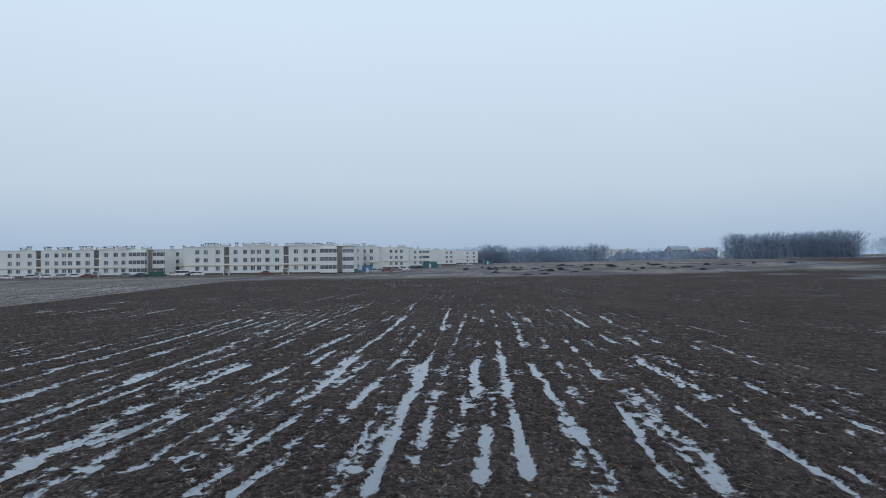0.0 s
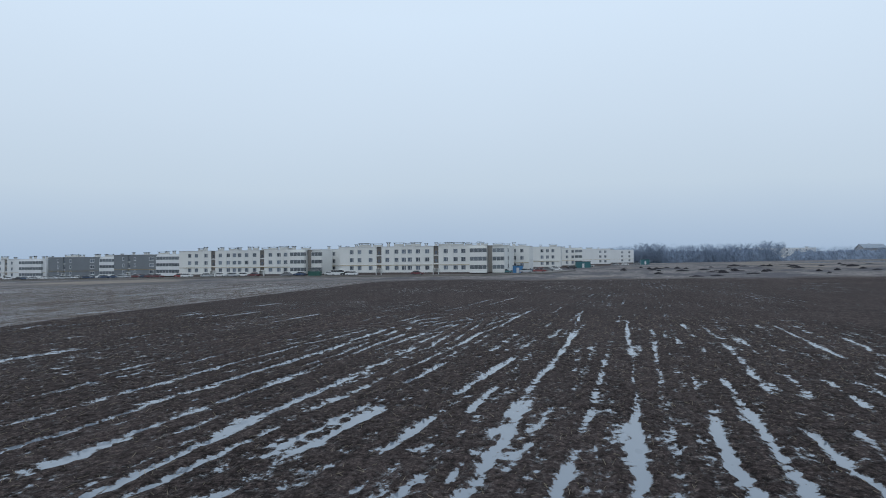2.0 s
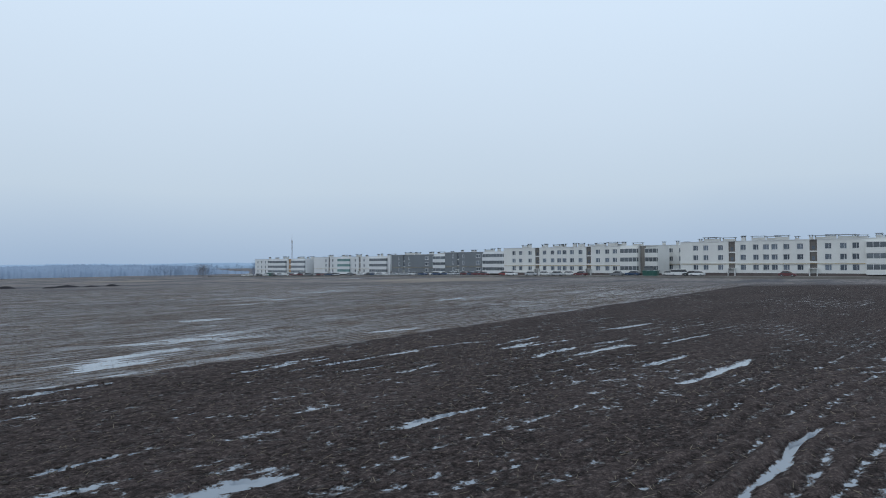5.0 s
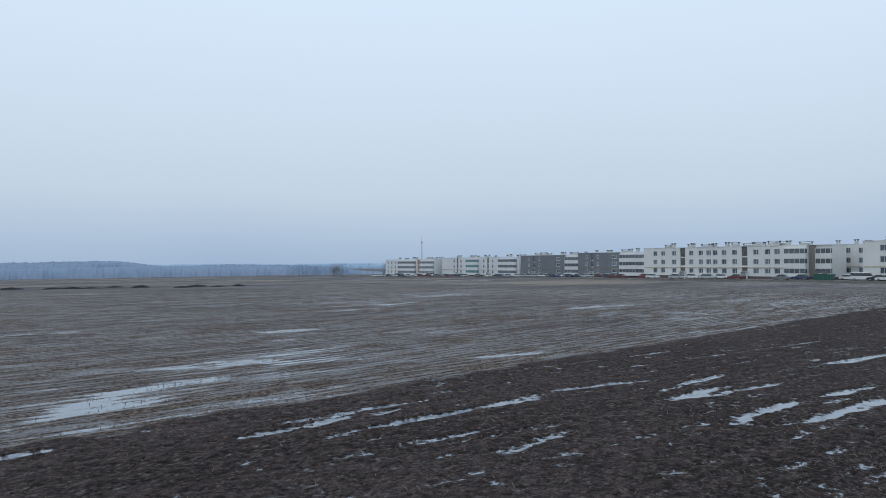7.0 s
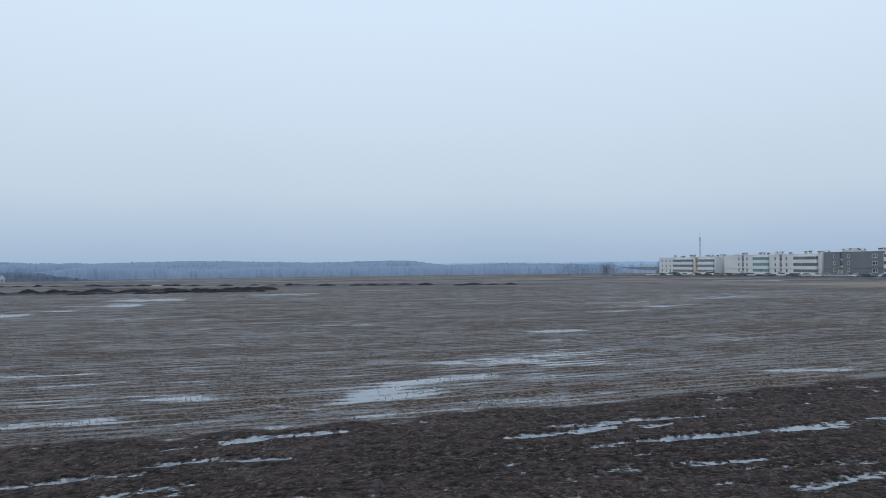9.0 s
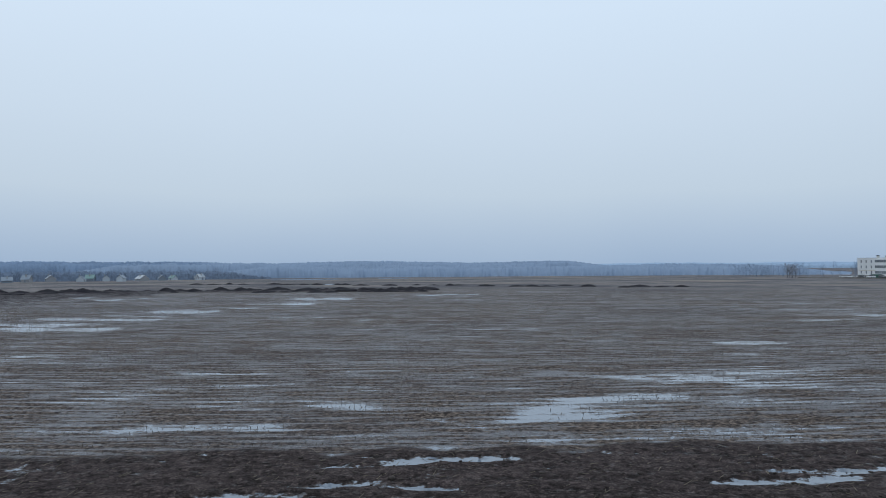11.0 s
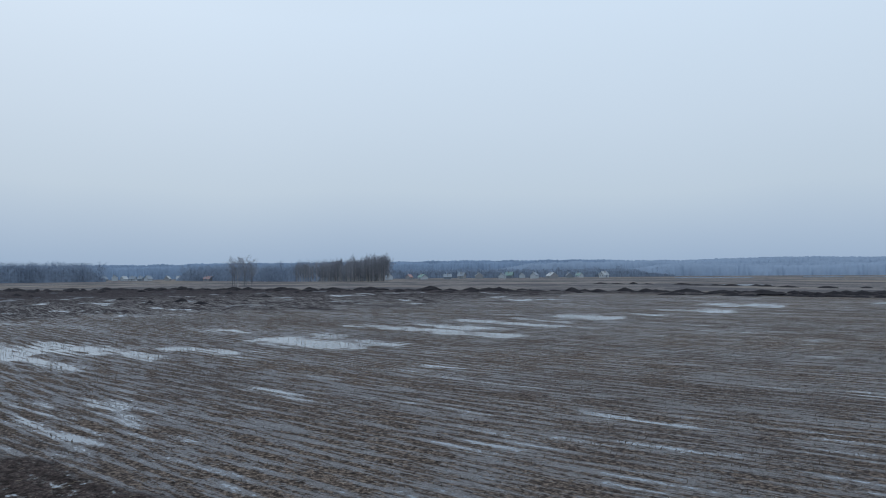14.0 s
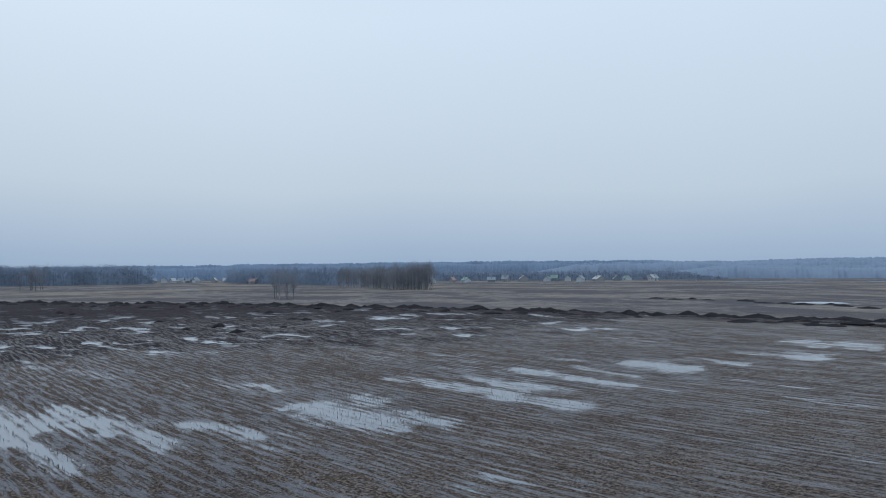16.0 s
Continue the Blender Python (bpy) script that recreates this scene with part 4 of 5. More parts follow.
for i in range(150):
    x, y = grove_line(rt.random() ** 1.5)
    back = rt.random() ** 1.4 * 28
    bare_tree(x - 0.755 * back + rt.uniform(-2, 2), y - 0.655 * back + rt.uniform(-2, 2), rt.uniform(7.4, 9.8), rt.choice((0, 1, 2, 0, 1, 3)), rt.uniform(0, 360), "leafless birch with white trunk in a grove", "birch grove beyond the field")
brushwood(-262, -150, -258, -160, (-4, -9), 6.6, 77, GROVE)
brushwood(-260, -163, -296, -226, (-4, -9), 7.0, 78, GROVE)
# lone trees by the spoil
for x, y, h, k in ((-163.2, -120.6, 7.4, 3), (-164.6, -121.0, 8.2, 0), (-165.6, -119.4, 7.9, 4), (-167.2, -118.0, 7.2, 4), (-166.4, -119.6, 7.0, 3), (-168.0, -119.0, 6.0, 4), (-163.8, -122.4, 6.4, 4)):
    bare_tree(x, y, h, k, 40 * k, "lone leafless tree standing in rough grass", "clump of trees in rough grass")
# broad crowns in front of the village wood
for k in range(7):
    bare_tree(-193.5 + rt.uniform(-6, 6), -377 + rt.uniform(-5, 5), rt.uniform(9.5, 12.5), 3 + k % 2, 50 * k, "leafless tree at the edge of a wood", "trees at the wood's edge")


def simple_tree(seed, limbs=12, twigs=6):
    tr, cr = tree_shapes(seed, limbs, twigs, 1, 1.0, 0.06)
    n = len(tr.v)
    v = np.array(tr.v + cr.v)
    v[:n, :2] *= 0.4
    f = tr.f + [tuple(i + n for i in face) for face in cr.f]
    return v, f


far_kinds = [simple_tree(300 + k) for k in range(4)]


def woods(name, label, spots, mat, thick=1.6, core=None):
    """Many bare trees joined into one far wood. Spots: x, y, height."""
    r = random.Random(len(spots))
    verts, faces, n = [], [], 0
    low = [(x + r.uniform(-4, 4), y + r.uniform(-4, 4), r.uniform(0.25, 0.5) * h) for x, y, h in spots[::3]]
    for k, (x, y, h) in enumerate(spots + low):
        v, f = far_kinds[r.randrange(4)]
        w = r.uniform(0, 2 * math.pi)
        c, s_ = math.cos(w), math.sin(w)
        u = v * (h * thick, h * thick, h)
        verts.append(np.stack([u[:, 0] * c - u[:, 1] * s_ + x, u[:, 0] * s_ + u[:, 1] * c + y, u[:, 2] + land(x, y)], 1))
        faces += [tuple(i + n for i in face) for face in f]
        n += len(v)
    if mat is HAZY and core:
        ax, ay, bx, by, deep = core
        side = 1 if deep > 0 else -1
        mean = sum(h for _, _, h in spots) / len(spots)
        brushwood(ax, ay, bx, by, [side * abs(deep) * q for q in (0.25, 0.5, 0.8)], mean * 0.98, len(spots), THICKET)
    me = bpy.data.meshes.new(name)
    me.from_pydata(np.concatenate(verts).tolist(), [], faces)
    me.polygons.foreach_set("use_smooth", [True] * len(me.polygons))
    me.materials.append(mat)
    return tagged(new(name, me), label, "woodland", kind="stuff")


def belt(ax, ay, bx, by, deep, n, h0, h1, seed):
    r = random.Random(seed)
    d = Vector((bx - ax, by - ay))
    nrm = Vector((-d.y, d.x)).normalized()
    out = []
    for i in range(round(n * 0.72)):
        q, e = r.random(), r.uniform(0, deep)
        hump = 0.5 + 0.5 * noise.noise((q * 9, seed, 0))
        out.append((ax + d.x * q + nrm.x * e, ay + d.y * q + nrm.y * e, h0 + (h1 - h0) * (0.6 * hump + 0.4 * r.random())))
    return out


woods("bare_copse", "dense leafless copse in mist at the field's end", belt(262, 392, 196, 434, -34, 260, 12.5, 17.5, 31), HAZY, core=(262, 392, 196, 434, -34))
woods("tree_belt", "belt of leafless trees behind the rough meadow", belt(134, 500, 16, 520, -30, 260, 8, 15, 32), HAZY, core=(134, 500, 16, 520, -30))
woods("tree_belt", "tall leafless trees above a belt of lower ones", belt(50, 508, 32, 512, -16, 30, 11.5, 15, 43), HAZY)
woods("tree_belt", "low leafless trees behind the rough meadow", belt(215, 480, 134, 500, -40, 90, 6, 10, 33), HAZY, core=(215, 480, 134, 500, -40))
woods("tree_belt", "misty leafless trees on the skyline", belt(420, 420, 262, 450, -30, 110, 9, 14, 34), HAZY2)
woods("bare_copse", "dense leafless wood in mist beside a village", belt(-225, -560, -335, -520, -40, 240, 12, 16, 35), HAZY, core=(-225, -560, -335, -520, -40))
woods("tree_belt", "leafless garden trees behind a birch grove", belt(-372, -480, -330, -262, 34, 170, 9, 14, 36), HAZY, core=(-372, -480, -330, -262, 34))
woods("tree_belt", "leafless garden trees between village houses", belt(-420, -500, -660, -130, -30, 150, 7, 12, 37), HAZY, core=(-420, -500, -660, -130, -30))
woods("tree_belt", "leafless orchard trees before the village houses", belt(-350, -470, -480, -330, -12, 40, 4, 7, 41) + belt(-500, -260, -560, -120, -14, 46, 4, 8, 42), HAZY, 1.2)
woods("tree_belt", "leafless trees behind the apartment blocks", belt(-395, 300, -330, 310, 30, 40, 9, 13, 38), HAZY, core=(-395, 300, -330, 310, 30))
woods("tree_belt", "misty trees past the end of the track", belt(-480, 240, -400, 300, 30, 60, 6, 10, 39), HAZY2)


def ridge_wood(name, label, az0, az1, dist, base, top, mat, seed, step=0.05, rows=3, gap=60):
    """A far wooded ridge: banks of crowns one behind another, with the mist put into their colour."""
    b = Build()
    for row in range(rows):
        n = int((az1 - az0) / step)
        start = len(b.v)
        for i in range(n + 1):
            az = az0 + (az1 - az0) * i / n
            taper = float(smooth_step(0, 7, min(az - az0, az1 - az) + 0.5))
            hump = noise.noise((az * 0.11, seed, row)) * 0.16 + noise.noise((az * 0.7, seed, row)) * 0.06 + noise.noise((az * 4.0, seed, row)) * 0.05 + noise.noise((az * 9.0, seed, row)) * 0.04
            h = (top - base) * (0.86 + 0.07 * row + hump) * (0.45 + 0.55 * taper)
            for off, lift in ((0, -0.1), (5, 0.4), (10, 0.7), (15, 0.9), (21, 1.0), (30, 0.85), (32, -0.1)):
                d = dist + row * gap + off + 3 * noise.noise((az * 5, lift * 2, seed)) + 12 * noise.noise((az * 0.8, 0.0, seed + row))
                w = radians(az)
                b.v.append((-45 - d * math.sin(w), 33 + d * math.cos(w), base + h * lift))
        for i in range(n):
            for j in range(6):
                b.f.append((start + i * 7 + j, start + i * 7 + j + 1, start + (i + 1) * 7 + j + 1, start + (i + 1) * 7 + j))
    return tagged(new(name, b.mesh(name, mat, smooth=True)), label, "woodland", kind="stuff")


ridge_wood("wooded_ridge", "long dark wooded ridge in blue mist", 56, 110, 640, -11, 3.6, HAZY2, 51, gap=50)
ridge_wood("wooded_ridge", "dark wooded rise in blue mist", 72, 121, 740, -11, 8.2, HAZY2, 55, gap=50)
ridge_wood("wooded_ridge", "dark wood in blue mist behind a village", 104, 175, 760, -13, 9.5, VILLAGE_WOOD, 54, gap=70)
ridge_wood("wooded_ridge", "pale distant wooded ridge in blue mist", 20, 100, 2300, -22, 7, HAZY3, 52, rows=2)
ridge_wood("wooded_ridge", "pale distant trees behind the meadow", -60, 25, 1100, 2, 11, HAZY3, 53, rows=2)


# ---- bushes, mast, village ----
for i in range(9):
    bare_tree(-398 + rt.uniform(-3.5, 3.5), 242 + rt.uniform(-3.5, 3.5), rt.uniform(4.5, 7.5), 4, rt.uniform(0, 360), "round leafless bush in the open meadow", "bush in the meadow")

STEEL = material("galvanised_steel", (0.34, 0.36, 0.39), 0.5, metal=0.4, vary=0.2)
REDPAINT = material("faded_red_paint", (0.40, 0.16, 0.14), 0.6, vary=0.2)
mast = thing("lattice_mast", (-416, 323, land(-416, 323)), 20, "slender red and grey lattice mast behind the blocks", "mast")
MAST_H = 30.0
for k in range(3):
    w = 2 * math.pi * k / 3
    part("leg", Build().tube([(0.9 * math.cos(w), 0.9 * math.sin(w), 0), (0.35 * math.cos(w), 0.35 * math.sin(w), MAST_H * 0.85)], [0.11, 0.07], 6), STEEL, mast)
for j in range(16):
    z = 1 + j * 1.55
    q = 0.9 - 0.55 * z / (MAST_H * 0.85)
    ring = [(q * math.cos(2 * math.pi * k / 3), q * math.sin(2 * math.pi * k / 3), z + (0.7 if k % 2 else 0)) for k in range(3)]
    part("brace", Build().tube(ring + [ring[0]], [0.04] * 4, 4), REDPAINT if j % 4 < 2 else STEEL, mast)
part("antenna", Build().tube([(0, 0, MAST_H * 0.83), (0, 0, MAST_H)], [0.08, 0.04], 6), REDPAINT, mast)
for k in range(3):
    part("panel_antenna", Build().box(-0.15 + 0.5 * math.cos(k * 2.1), -0.1 + 0.5 * math.sin(k * 2.1), MAST_H * 0.78, 0.15 + 0.5 * math.cos(k * 2.1), 0.1 + 0.5 * math.sin(k * 2.1), MAST_H * 0.85), FRAME, mast)

# roof and wall colours are muted and blued, with distance haze put into them
ROOFS = {
    "grey": material("grey_slate_roof", (0.26, 0.31, 0.37), 0.7, vary=0.2),
    "teal": material("green_metal_roof", (0.20, 0.32, 0.31), 0.6, vary=0.2),
    "red": material("red_metal_roof", (0.36, 0.23, 0.23), 0.6, vary=0.2),
    "pale": material("pale_metal_roof", (0.42, 0.46, 0.50), 0.6, vary=0.15),
}
HOUSEWALLS = {"white": material("white_house_wall", (0.50, 0.55, 0.60), 0.85, vary=0.1), "buff": material("buff_brick_wall", (0.33, 0.34, 0.36), 0.85, vary=0.2), "dark": material("dark_timber_wall", (0.22, 0.26, 0.31), 0.85, vary=0.2)}


def house(x, y, turn, w, d, wall_h, roof_h, wall, roof):
    hs = thing("village_house", (x, y, land(x, y)), turn, f"{wall} village house with {roof} gabled roof in mist", "house", "village houses beyond the field")
    b = Build()
    b.v += [(-w / 2, -d / 2, -0.6), (w / 2, -d / 2, -0.6), (w / 2, d / 2, -0.6), (-w / 2, d / 2, -0.6), (-w / 2, -d / 2, wall_h), (w / 2, -d / 2, wall_h), (w / 2, d / 2, wall_h), (-w / 2, d / 2, wall_h), (0, -d / 2, wall_h + roof_h), (0, d / 2, wall_h + roof_h)]
    b.f += [(0, 1, 5, 8, 4), (2, 3, 7, 9, 6), (1, 2, 6, 5), (3, 0, 4, 7), (4, 8, 9, 7), (8, 5, 6, 9), (3, 2, 1, 0)]
    part("wall", b, HOUSEWALLS[wall], hs)
    e = 0.4
    slope = roof_h / (w / 2)
    b = Build()
    for sgn in (-1, 1):
        ring = lambda yy: [(0, yy, wall_h + roof_h + 0.22), (sgn * (w / 2 + e), yy, wall_h - e * slope + 0.22), (sgn * (w / 2 + e), yy, wall_h - e * slope + 0.05), (0, yy, wall_h + roof_h + 0.04)]
        b.loft([ring(-d / 2 - e), ring(d / 2 + e)])
    rf = part("roof", b, ROOFS[roof], hs)
    part("chimney", Build().box(w * 0.18, -0.3, wall_h + roof_h * 0.4, w * 0.18 + 0.6, 0.3, wall_h + roof_h + 0.9), HOUSEWALLS["buff"], rf)
    for wx in (-w * 0.22, w * 0.22):
        win = part("window", window_mesh(1.3, 1.4)[0], FRAME, hs, at=(wx, -d / 2 - 0.1, 1.1))
        part("pane", window_mesh(1.3, 1.4)[1], GLASS, win)
    win = part("window", window_mesh(0.9, 1.2)[0], FRAME, hs, at=(0, -d / 2 - 0.1, wall_h + 0.3))
    part("pane", window_mesh(0.9, 1.2)[1], GLASS, win)
    part("door", Build().box(w / 2 - 0.02, -0.5, 0.1, w / 2 + 0.08, 0.5, 2.1), HOUSEWALLS["dark"], hs)


VILLAGE = [
    (-350, -540, 7, 3, "buff", "grey"), (-362, -528, 7, 3, "white", "pale"), (-368, -512, 7, 3, "dark", "grey"), (-398, -498, 8, 3, "white", "pale"), (-405, -490, 7, 3, "buff", "teal"),
    (-355, -531, 8.5, 5.0, "white", "pale"), (-373, -533, 7, 3, "white", "grey"), (-379, -518, 9, 3, "white", "grey"), (-390, -505, 7, 3, "buff", "pale"),
    (-366, -412, 9, 3.0, "buff", "red"), (-375, -401, 7, 4.0, "white", "teal"), (-437, -283, 8, 4, "white", "grey"), (-454, -276, 7, 3, "buff", "red"),
    (-453, -262, 10, 3, "white", "teal"), (-469, -249, 8, 3, "dark", "grey"), (-482, -244, 8, 4, "buff", "grey"), (-496, -236, 11, 4, "buff", "pale"),
    (-510, -222, 9, 3, "white", "grey"), (-524, -223, 10, 4, "dark", "teal"),
]
VILLAGE_NORTH = [(-530, -214, 8, 4, "white", "grey"), (-498, -187, 8, 4.2, "white", "grey"), (-522, -183, 12, 3, "buff", "pale"), (-545, -178, 9, 3, "dark", "grey"), (-567, -178, 9, 3, "white", "teal"), (-556, -152, 10, 4, "white", "pale"), (-640, -153, 11, 4, "white", "grey"), (-600, -170, 9, 3, "buff", "grey")]
rv = random.Random(21)
for x, y, w, wall_h, wall, roof in VILLAGE + VILLAGE_NORTH:
    house(x, y, -55 + rv.uniform(-35, 35) + (90 if rv.random() < 0.4 else 0), w * 0.58, w * rv.uniform(0.5, 0.75), wall_h * 0.62, rv.uniform(1.8, 2.6), wall, roof)
# houses on the rise behind the rough meadow
house(229, 602, 100, 13, 19, 8, 3.5, "buff", "grey")
house(232, 547, 30, 14, 12, 5, 4, "buff", "red")
house(247, 540, -20, 10, 9, 4, 3, "white", "pale")
wing("long pale block among bare trees in mist", 130, 640, 70, 14, [(6, 1.5), (14, 1.5), (22, 1.5), (30, 1.5), (38, 1.5), (46, 1.5), (54, 1.5), (62, 1.5)], [], 14, WHITE)


# ---- parked vehicles and yard things ----
TYRE = material("black_tyre_rubber", (0.02, 0.02, 0.021), 0.8)
LAMP = material("clear_lamp_lens", (0.6, 0.62, 0.64), 0.15)
CARGLASS = material("dark_car_glass", (0.03, 0.035, 0.04), 0.06, spec=0.6)
PAINTS = {
    "white": (0.66, 0.67, 0.68), "silver": (0.40, 0.42, 0.44), "black": (0.025, 0.027, 0.03), "dark blue": (0.03, 0.06, 0.12), "red": (0.22, 0.045, 0.045), "dark red": (0.12, 0.03, 0.034), "teal": (0.04, 0.15, 0.17), "blue": (0.06, 0.22, 0.45), "grey": (0.16, 0.17, 0.18), "green": (0.03, 0.11, 0.09),
}
PAINTMAT = {k: material(k.replace(" ", "_") + "_car_paint", v, 0.3, vary=0.06, spec=0.5) for k, v in PAINTS.items()}


def profile_loft(points, half, top_half):
    """A body from its side profile (x, z), narrower towards the top."""
    hi = max(z for _, z in points)
    lo = min(z for _, z in points)
    width = lambda z: half + (top_half - half) * ((z - lo) / (hi - lo)) ** 2
    rings = []
    for sgn in (-1.0, -0.9, 0.9, 1.0):
        rings.append([(x * (0.985 if abs(sgn) == 1 else 1), sgn * width(z), z if abs(sgn) < 1 else lo + (z - lo) * 0.97) for x, z in points])
    return Build().loft(rings)


WHEEL = Build()
WHEEL.loft([[(0.31 * q * math.cos(a), yy, 0.31 * q * math.sin(a)) for a in [2 * math.pi * k / 14 for k in range(14)]] for yy, q in ((-0.1, 0.86), (-0.08, 1), (0.08, 1), (0.1, 0.86))])
wheel_me = WHEEL.mesh("wheel", TYRE)
rim_me = Build().loft([[(0.19 * math.cos(a), yy, 0.19 * math.sin(a)) for a in [2 * math.pi * k / 10 for k in range(10)]] for yy in (-0.115, 0.115)]).mesh("rim", STEEL)
car_me = {}


def car(x, y, turn, paint, tall=False, size=1.0):
    c = thing("parked_car", (x, y, land(x, y) + (0.55 if y < 262 else 0.15)), turn, f"{paint} {'minibus' if tall else 'car'} parked in front of the apartment blocks", "car", "cars parked by the blocks")
    key = (paint, tall)
    if key not in car_me:
        if tall:
            lower = [(-2.5, 0.3), (2.5, 0.3), (2.55, 0.9), (2.2, 1.15), (-2.5, 1.15)]
            upper = [(-2.48, 1.15), (2.15, 1.15), (1.6, 1.9), (-2.42, 1.9)]
            top = [(-2.42, 1.9), (1.62, 1.9), (1.4, 2.02), (-2.3, 2.02)]
        else:
            lower = [(-2.15, 0.28), (2.15, 0.28), (2.2, 0.55), (2.05, 0.78), (1.0, 0.92), (-1.5, 0.95), (-2.1, 0.9), (-2.2, 0.6)]
            upper = [(-1.75, 0.94), (1.05, 0.92), (0.35, 1.38), (-1.15, 1.4)]
            top = [(-1.18, 1.4), (0.38, 1.38), (0.2, 1.46), (-1.0, 1.47)]
        car_me[key] = (profile_loft(lower, 0.86, 0.82).mesh("body", PAINTMAT[paint]), profile_loft(upper, 0.8, 0.66).mesh("side_glass", CARGLASS), profile_loft(top, 0.68, 0.6).mesh("roof", PAINTMAT[paint]), Build().box(-0.06, -0.2, -0.07, 0.04, 0.2, 0.07).mesh("headlight", LAMP))
    body, glass, roof, lamp = car_me[key]
    part("body", body, None, c)
    part("side_glass", glass, None, c)
    part("roof", roof, None, c)
    ax = 1.55 if tall else 1.32
    for sx in (-1, 1):
        for sy in (-1, 1):
            wh = part("wheel", wheel_me, None, c, at=(sx * ax, sy * 0.76, 0.31))
            part("rim", rim_me, None, wh)
    for sy in (-1, 1):
        part("headlight", lamp, None, c, at=(2.5 if tall else 2.12, sy * 0.58, 0.68 if not tall else 0.8))
    return c


rc = random.Random(3)
for x, y, paint in ((-152.2, 220, "white"), (-138.4, 220, "white"), (-134.1, 220.5, "silver"), (-128.9, 220, "white"), (-106.7, 219.5, "dark blue"), (-95.9, 222, "white"), (-88.6, 219, "black"), (-86.4, 217.8, "white"), (-62.6, 217.5, "dark red"), (-155.6, 221, "red")):
    car(x, y, rc.choice((0, 180)) + rc.uniform(-8, 8), paint)
car(-92.0, 219.5, 3, "white", tall=True)
for x, y, paint in ((-33.6, 229.0, "teal"), (-27.0, 232.0, "silver"), (-22.5, 236.0, "red"), (-28.7, 265.2, "dark blue"), (-23.5, 266.0, "red"), (-17.6, 267.0, "white"), (-20.0, 252.0, "grey"), (-19.0, 290.0, "white"), (-12.0, 300.0, "black")):
    car(x, y, rc.uniform(-30, 30), paint)
for x, y, paint in ((-203.0, 245.0, "black"), (-197.0, 244.5, "white"), (-193.8, 244.0, "silver"), (-190.0, 243.0, "red"), (-186.5, 242.0, "silver"), (-178.0, 236.0, "dark red"), (-232.0, 248.0, "white"), (-228.0, 248.0, "grey"), (-224.0, 247.5, "white"), (-219.5, 247.0, "dark blue"), (-212.0, 247.0, "white")):
    car(x, y, 90 + rc.uniform(-15, 15), paint)
for x, paint in ((-368, "silver"), (-360.5, "white"), (-329.7, "white"), (-311, "grey"), (-303.8, "silver"), (-294, "white"), (-288.5, "black"), (-268.5, "white"), (-276, "dark blue")):
    car(x, 255 + rc.uniform(-1, 1), rc.choice((0, 180)) + rc.uniform(-10, 10), paint)
for x0, y0, x1, y1, n in ((-372, 250.5, -268, 250.0, 13), (-262, 250.0, -188, 240.0, 13), (-182, 231.5, -164, 224.5, 3), (-150, 217.0, -108, 216.0, 4)):
    for i in range(n):
        q = (i + rc.uniform(0.1, 0.9)) / n
        car(x0 + (x1 - x0) * q, y0 + (y1 - y0) * q, rc.choice((0, 180)) + rc.uniform(-12, 12), rc.choice(("white", "white", "silver", "grey", "black", "dark blue", "dark red")))
car(-318, 256, 2, "white", tall=True)
for x, y, paint in ((3.9, 416, "white"), (8, 416, "dark blue"), (13.2, 415.6, "silver"), (19, 415, "white"), (26, 414.6, "grey"), (-3, 352, "white"), (-4, 345, "black")):
    car(x, y, rc.uniform(-20, 20), paint)


def skip_container(name, x, y, turn, w, d, h, paint, label, cat):
    t = thing(name, (x, y, land(x, y) + 0.45), turn, label, cat)
    b = Build().loft([[(-w / 2 + 0.2, -d / 2, 0.12), (w / 2 - 0.2, -d / 2, 0.12), (w / 2, -d / 2, h), (-w / 2, -d / 2, h)], [(-w / 2 + 0.2, d / 2, 0.12), (w / 2 - 0.2, d / 2, 0.12), (w / 2, d / 2, h), (-w / 2, d / 2, h)]])
    part("body", b, PAINTMAT[paint], t)
    for i in range(5):
        xx = -w / 2 + 0.5 + (w - 1.0) * i / 4
        part("rib", Build().box(xx - 0.06, -d / 2 - 0.08, 0.2, xx + 0.06, -d / 2 - 0.002, h - 0.1), PAINTMAT[paint], t)
    part("rim", Build().box(-w / 2 - 0.06, -d / 2 - 0.1, h, w / 2 + 0.06, d / 2 + 0.1, h + 0.1), PAINTMAT[paint], t)
    for sx in (-1, 1):
        part("skid", Build().box(sx * w * 0.35 - 0.1, -d / 2, 0, sx * w * 0.35 + 0.1, d / 2, 0.12), STEEL, t)


skip_container("waste_container", -100.6, 219.0, 2, 4.6, 2.0, 1.6, "green", "long dark green waste container by the track", "container")
skip_container("waste_container", -345.0, 253.0, 2, 5.0, 2.2, 1.8, "green", "dark green waste container beside parked cars", "container")


def kiosk(x, y, w, d, h, paint, label):
    t = thing("kiosk", (x, y, land(x, y) + 0.1), 8, label, "kiosk")
    part("body", Build().box(-w / 2, -d / 2, 0, w / 2, d / 2, h), PAINTMAT[paint], t)
    part("roof", Build().box(-w / 2 - 0.15, -d / 2 - 0.15, h, w / 2 + 0.15, d / 2 + 0.15, h + 0.15), ROOFCAP, t)
    part("door", Build().box(-0.5, -d / 2 - 0.06, 0.1, 0.5, -d / 2 - 0.005, 2.1), FRAME, t)


kiosk(-30.6, 240.0, 3.6, 3.0, 2.8, "blue", "bright blue kiosk at the corner of the blocks")
kiosk(-104.0, 226.0, 2.4, 2.0, 2.9, "grey", "small grey transformer kiosk beside a balcony")
kiosk(-7.0, 327.0, 7.0, 4.0, 3.0, "teal", "blue-green shed beside distant parked cars")
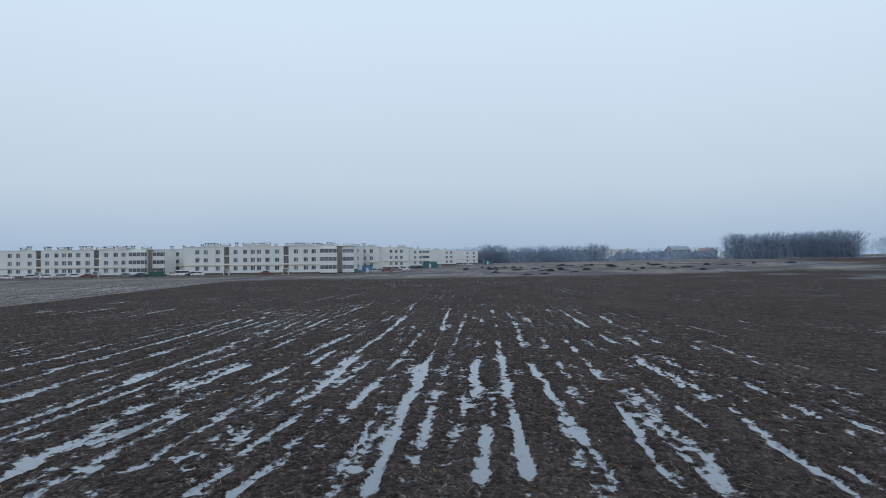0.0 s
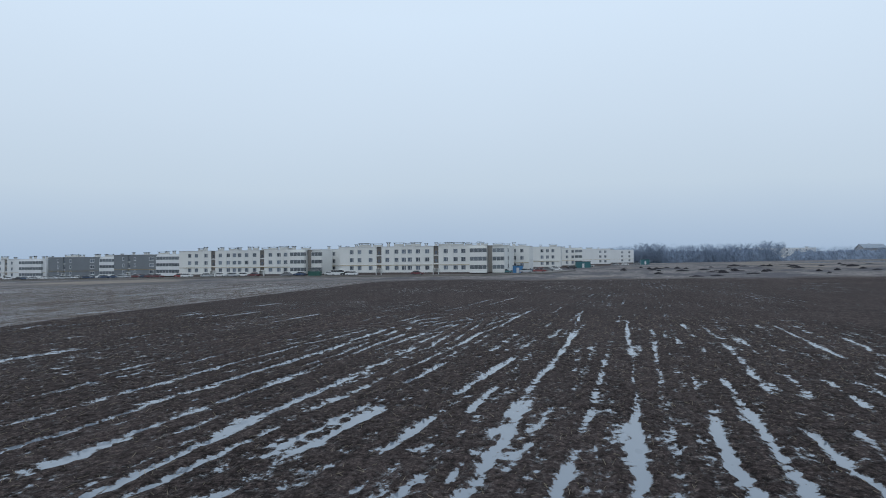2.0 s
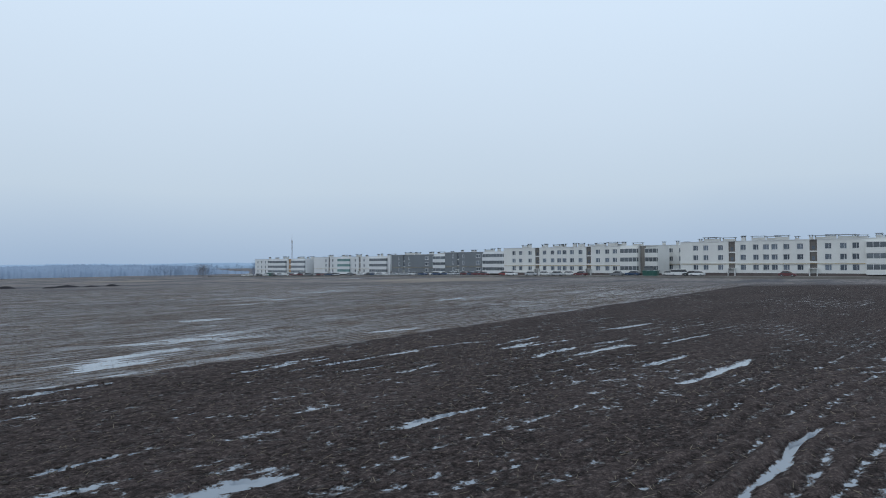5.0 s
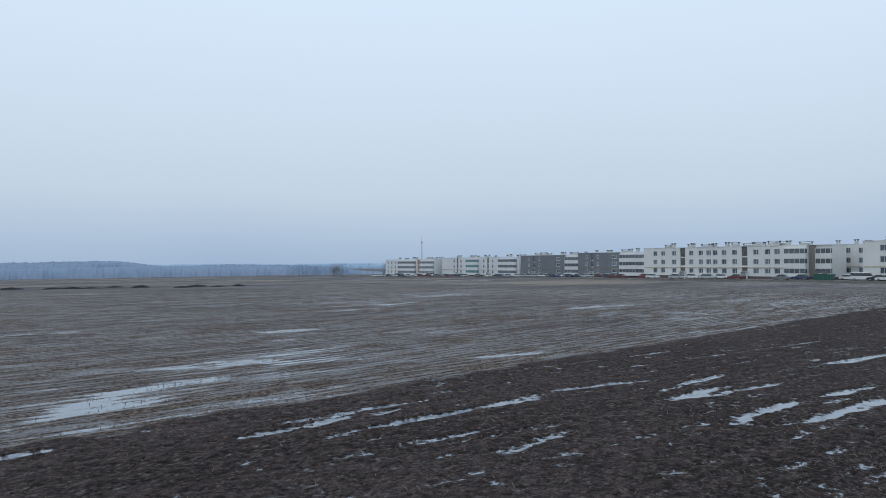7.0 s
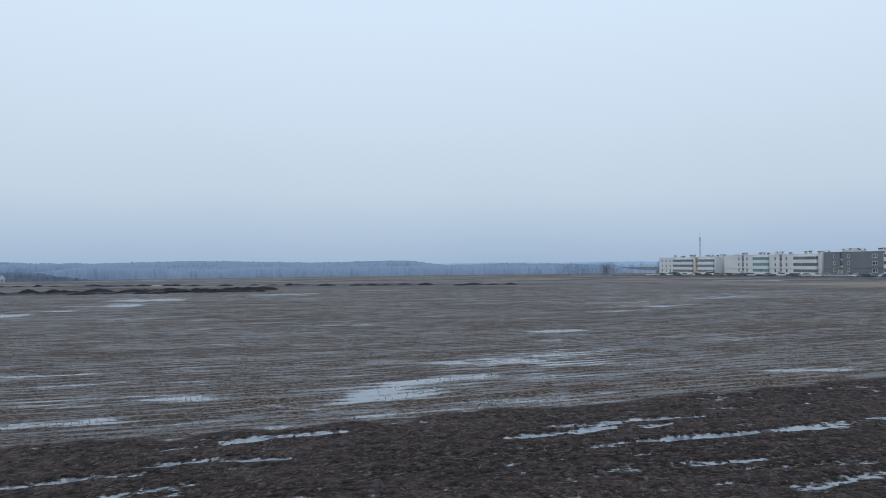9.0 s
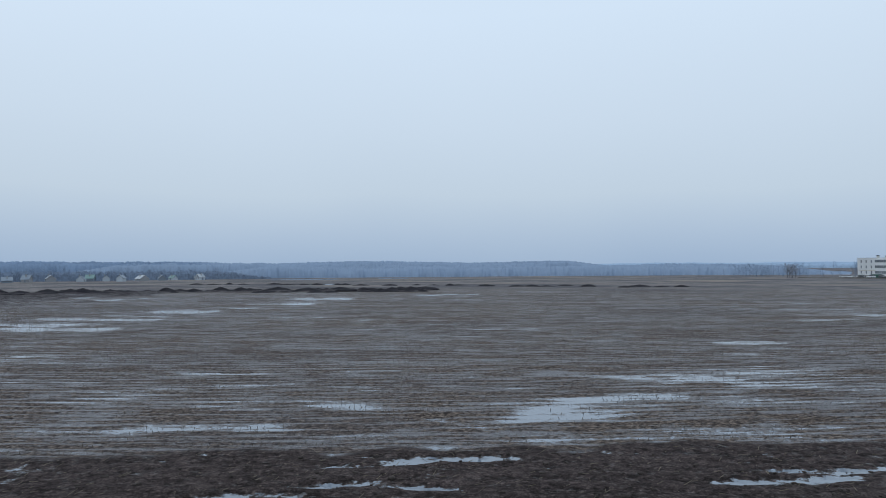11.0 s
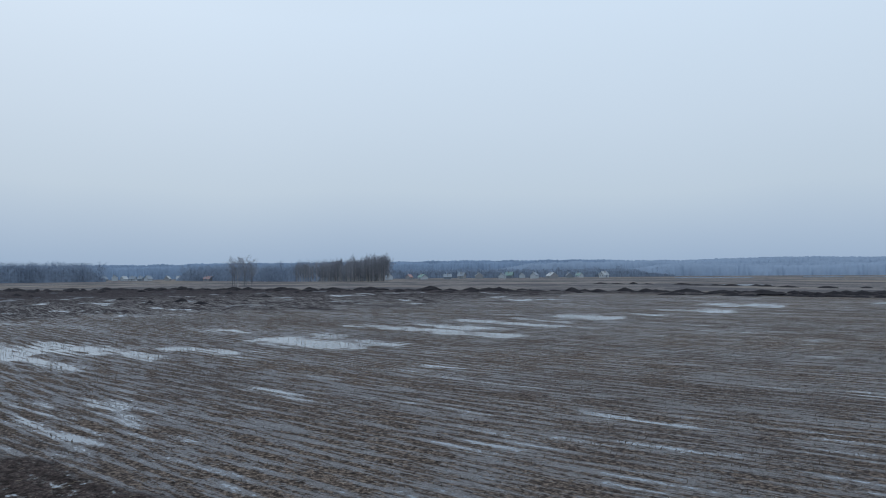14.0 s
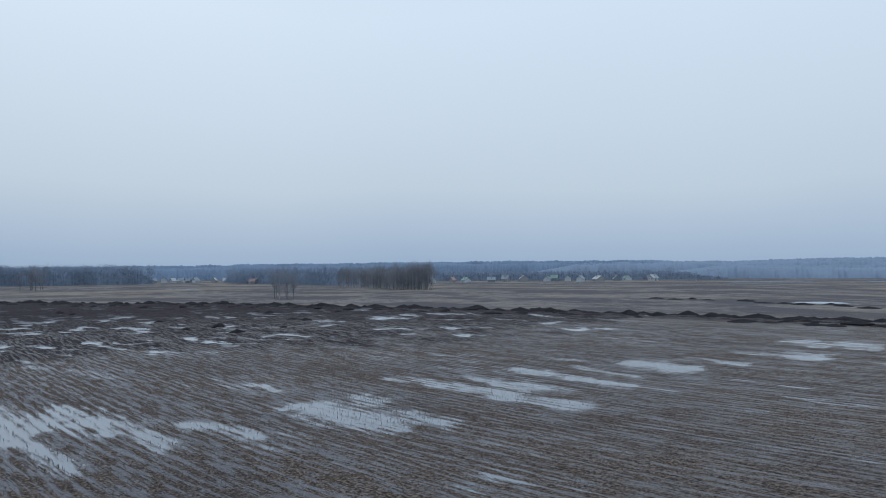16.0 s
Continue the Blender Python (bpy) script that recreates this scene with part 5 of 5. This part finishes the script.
kiosk(31.0, 420.0, 5.0, 3.0, 3.2, "teal", "blue-green shed at the end of the blocks")


# ---- stubble, straw ----
STALK = material("weathered_stubble", (0.20, 0.168, 0.135), 0.95, vary=0.7, scale=2.0, spec=0.1)
STRAW = material("pale_straw_bits", (0.29, 0.25, 0.19), 0.95, vary=0.4, scale=3.0, spec=0.1)


def sticks(name, label, base, tip, radius, mat):
    """Many thin three-sided stems in one mesh."""
    n = len(base)
    d = tip - base
    side = np.stack([-d[:, 1], d[:, 0], 0 * d[:, 0]], 1) + np.array([1e-4, 0, 0])
    side /= np.linalg.norm(side, axis=1, keepdims=True)
    up = np.cross(d / np.linalg.norm(d, axis=1, keepdims=True), side)
    corners = [side, -0.5 * side + 0.87 * up, -0.5 * side - 0.87 * up]
    r = radius[:, None]
    co = np.stack([base + r * c for c in corners] + [tip + 0.7 * r * c for c in corners], 1).reshape(-1, 3)
    k = (np.arange(n) * 6)[:, None, None]
    quads = (k + np.array([[0, 1, 4, 3], [1, 2, 5, 4], [2, 0, 3, 5]])[None]).reshape(-1, 4).astype(np.int32)
    me = bpy.data.meshes.new(name)
    me.vertices.add(len(co))
    me.vertices.foreach_set("co", co.astype(np.float32).ravel())
    me.loops.add(quads.size)
    me.loops.foreach_set("vertex_index", quads.ravel())
    me.polygons.add(len(quads))
    me.polygons.foreach_set("loop_start", np.arange(0, quads.size, 4, dtype=np.int32))
    me.update(calc_edges=True)
    me.materials.append(mat)
    return tagged(new(name, me), label, "stubble", kind="stuff")


def build_stubble():
    g = np.random.default_rng(4)
    along = np.arange(-70, 100, 0.19)
    r, y = np.meshgrid(np.arange(-125, -45, 0.70) // 0.70 * 0.70 + 0.175, along)
    r, y = r.ravel() + g.normal(0, 0.04, r.size), y.ravel() + g.uniform(-0.08, 0.08, r.size)
    x = r + row_bend(y)
    keep = (x < field_edge(y) - 0.3) & (g.random(x.size) < 0.3 + 0.5 * smooth_step(-0.2, 0.3, value_noise(x / 3, y / 5, 60))) & (np.hypot(x + 46, y - 32) < 78)
    x, y = x[keep], y[keep]
    z, _, dug = ground_height(x, y)
    x, y, z = x[dug < 0.3], y[dug < 0.3], z[dug < 0.3]
    h = g.uniform(0.05, 0.11, x.size) * (1 + smooth_step(16, -4, y))
    base = np.stack([x, y, z - 0.02], 1)
    tip = base + np.stack([g.normal(0, 0.035, x.size), g.normal(0, 0.035, x.size), h], 1)
    sticks("stubble", "rows of short weathered stubble stalks in wet soil", base, tip, g.uniform(0.009, 0.017, x.size), STALK)


def build_straw():
    g = np.random.default_rng(6)
    n = 10000
    x, y = g.uniform(-53, 8, n), g.uniform(5, 62, n)
    z = ground_height(x, y)[0]
    keep = z > 0.02
    x, y, z = x[keep], y[keep], z[keep] + 0.01
    n = len(x)
    w, l = g.uniform(0, math.pi, n), g.uniform(0.06, 0.24, n)
    base = np.stack([x, y, z], 1)
    tip = base + np.stack([l * np.cos(w), l * np.sin(w), g.uniform(-0.01, 0.14, n) * l / 0.3], 1)
    sticks("straw_bits", "scattered bits of pale straw on ploughed soil", base, tip, g.uniform(0.004, 0.009, n), STRAW)



def build_clods():
    """Lumps of turned soil, too many to count, on the nearest ploughed ground."""
    g = np.random.default_rng(8)
    n = 13000
    x, y = g.uniform(-32, 7, n), g.uniform(6, 40, n) ** 1.0
    m = n // 4
    x[:m], y[:m] = g.uniform(-52, -34, m), g.uniform(28, 58, m)
    z = ground_height(x, y)[0]
    keep = z > 0.015
    x, y, z = x[keep], y[keep], z[keep]
    n = len(x)
    p = (1 + 5 ** 0.5) / 2
    ico = np.array([(-1, p, 0), (1, p, 0), (-1, -p, 0), (1, -p, 0), (0, -1, p), (0, 1, p), (0, -1, -p), (0, 1, -p), (p, 0, -1), (p, 0, 1), (-p, 0, -1), (-p, 0, 1)]) / 1.9
    tri = np.array([(0, 11, 5), (0, 5, 1), (0, 1, 7), (0, 7, 10), (0, 10, 11), (1, 5, 9), (5, 11, 4), (11, 10, 2), (10, 7, 6), (7, 1, 8), (3, 9, 4), (3, 4, 2), (3, 2, 6), (3, 6, 8), (3, 8, 9), (4, 9, 5), (2, 4, 11), (6, 2, 10), (8, 6, 7), (9, 8, 1)])
    size = 0.02 + 0.06 * g.random(n) ** 2.5
    stretch = np.stack([g.uniform(0.7, 1.4, n), g.uniform(0.7, 1.6, n), g.uniform(0.45, 0.75, n)], 1)
    co = ico[None] * (size[:, None] * stretch)[:, None] * g.uniform(0.75, 1.25, (n, 12, 1)) + np.stack([x, y, z + 0.05 * size], 1)[:, None]
    faces = (np.arange(n)[:, None, None] * 12 + tri[None]).reshape(-1, 3).astype(np.int32)
    me = bpy.data.meshes.new("clods")
    me.vertices.add(n * 12)
    me.vertices.foreach_set("co", co.astype(np.float32).ravel())
    me.loops.add(faces.size)
    me.loops.foreach_set("vertex_index", faces.ravel())
    me.polygons.add(len(faces))
    me.polygons.foreach_set("loop_start", np.arange(0, faces.size, 3, dtype=np.int32))
    me.update(calc_edges=True)
    me.materials.append(CLOD)
    return tagged(new("clods", me), "lumps of dark turned soil along the furrows", "soil", kind="stuff")


CLOD = material("dark_soil_clods", (0.085, 0.070, 0.063), 0.9, scale=3.0, bump=0.8, bump_scale=30.0, colour2=(0.024, 0.0195, 0.018), spec=0.15)
build_stubble()
build_straw()
build_clods()
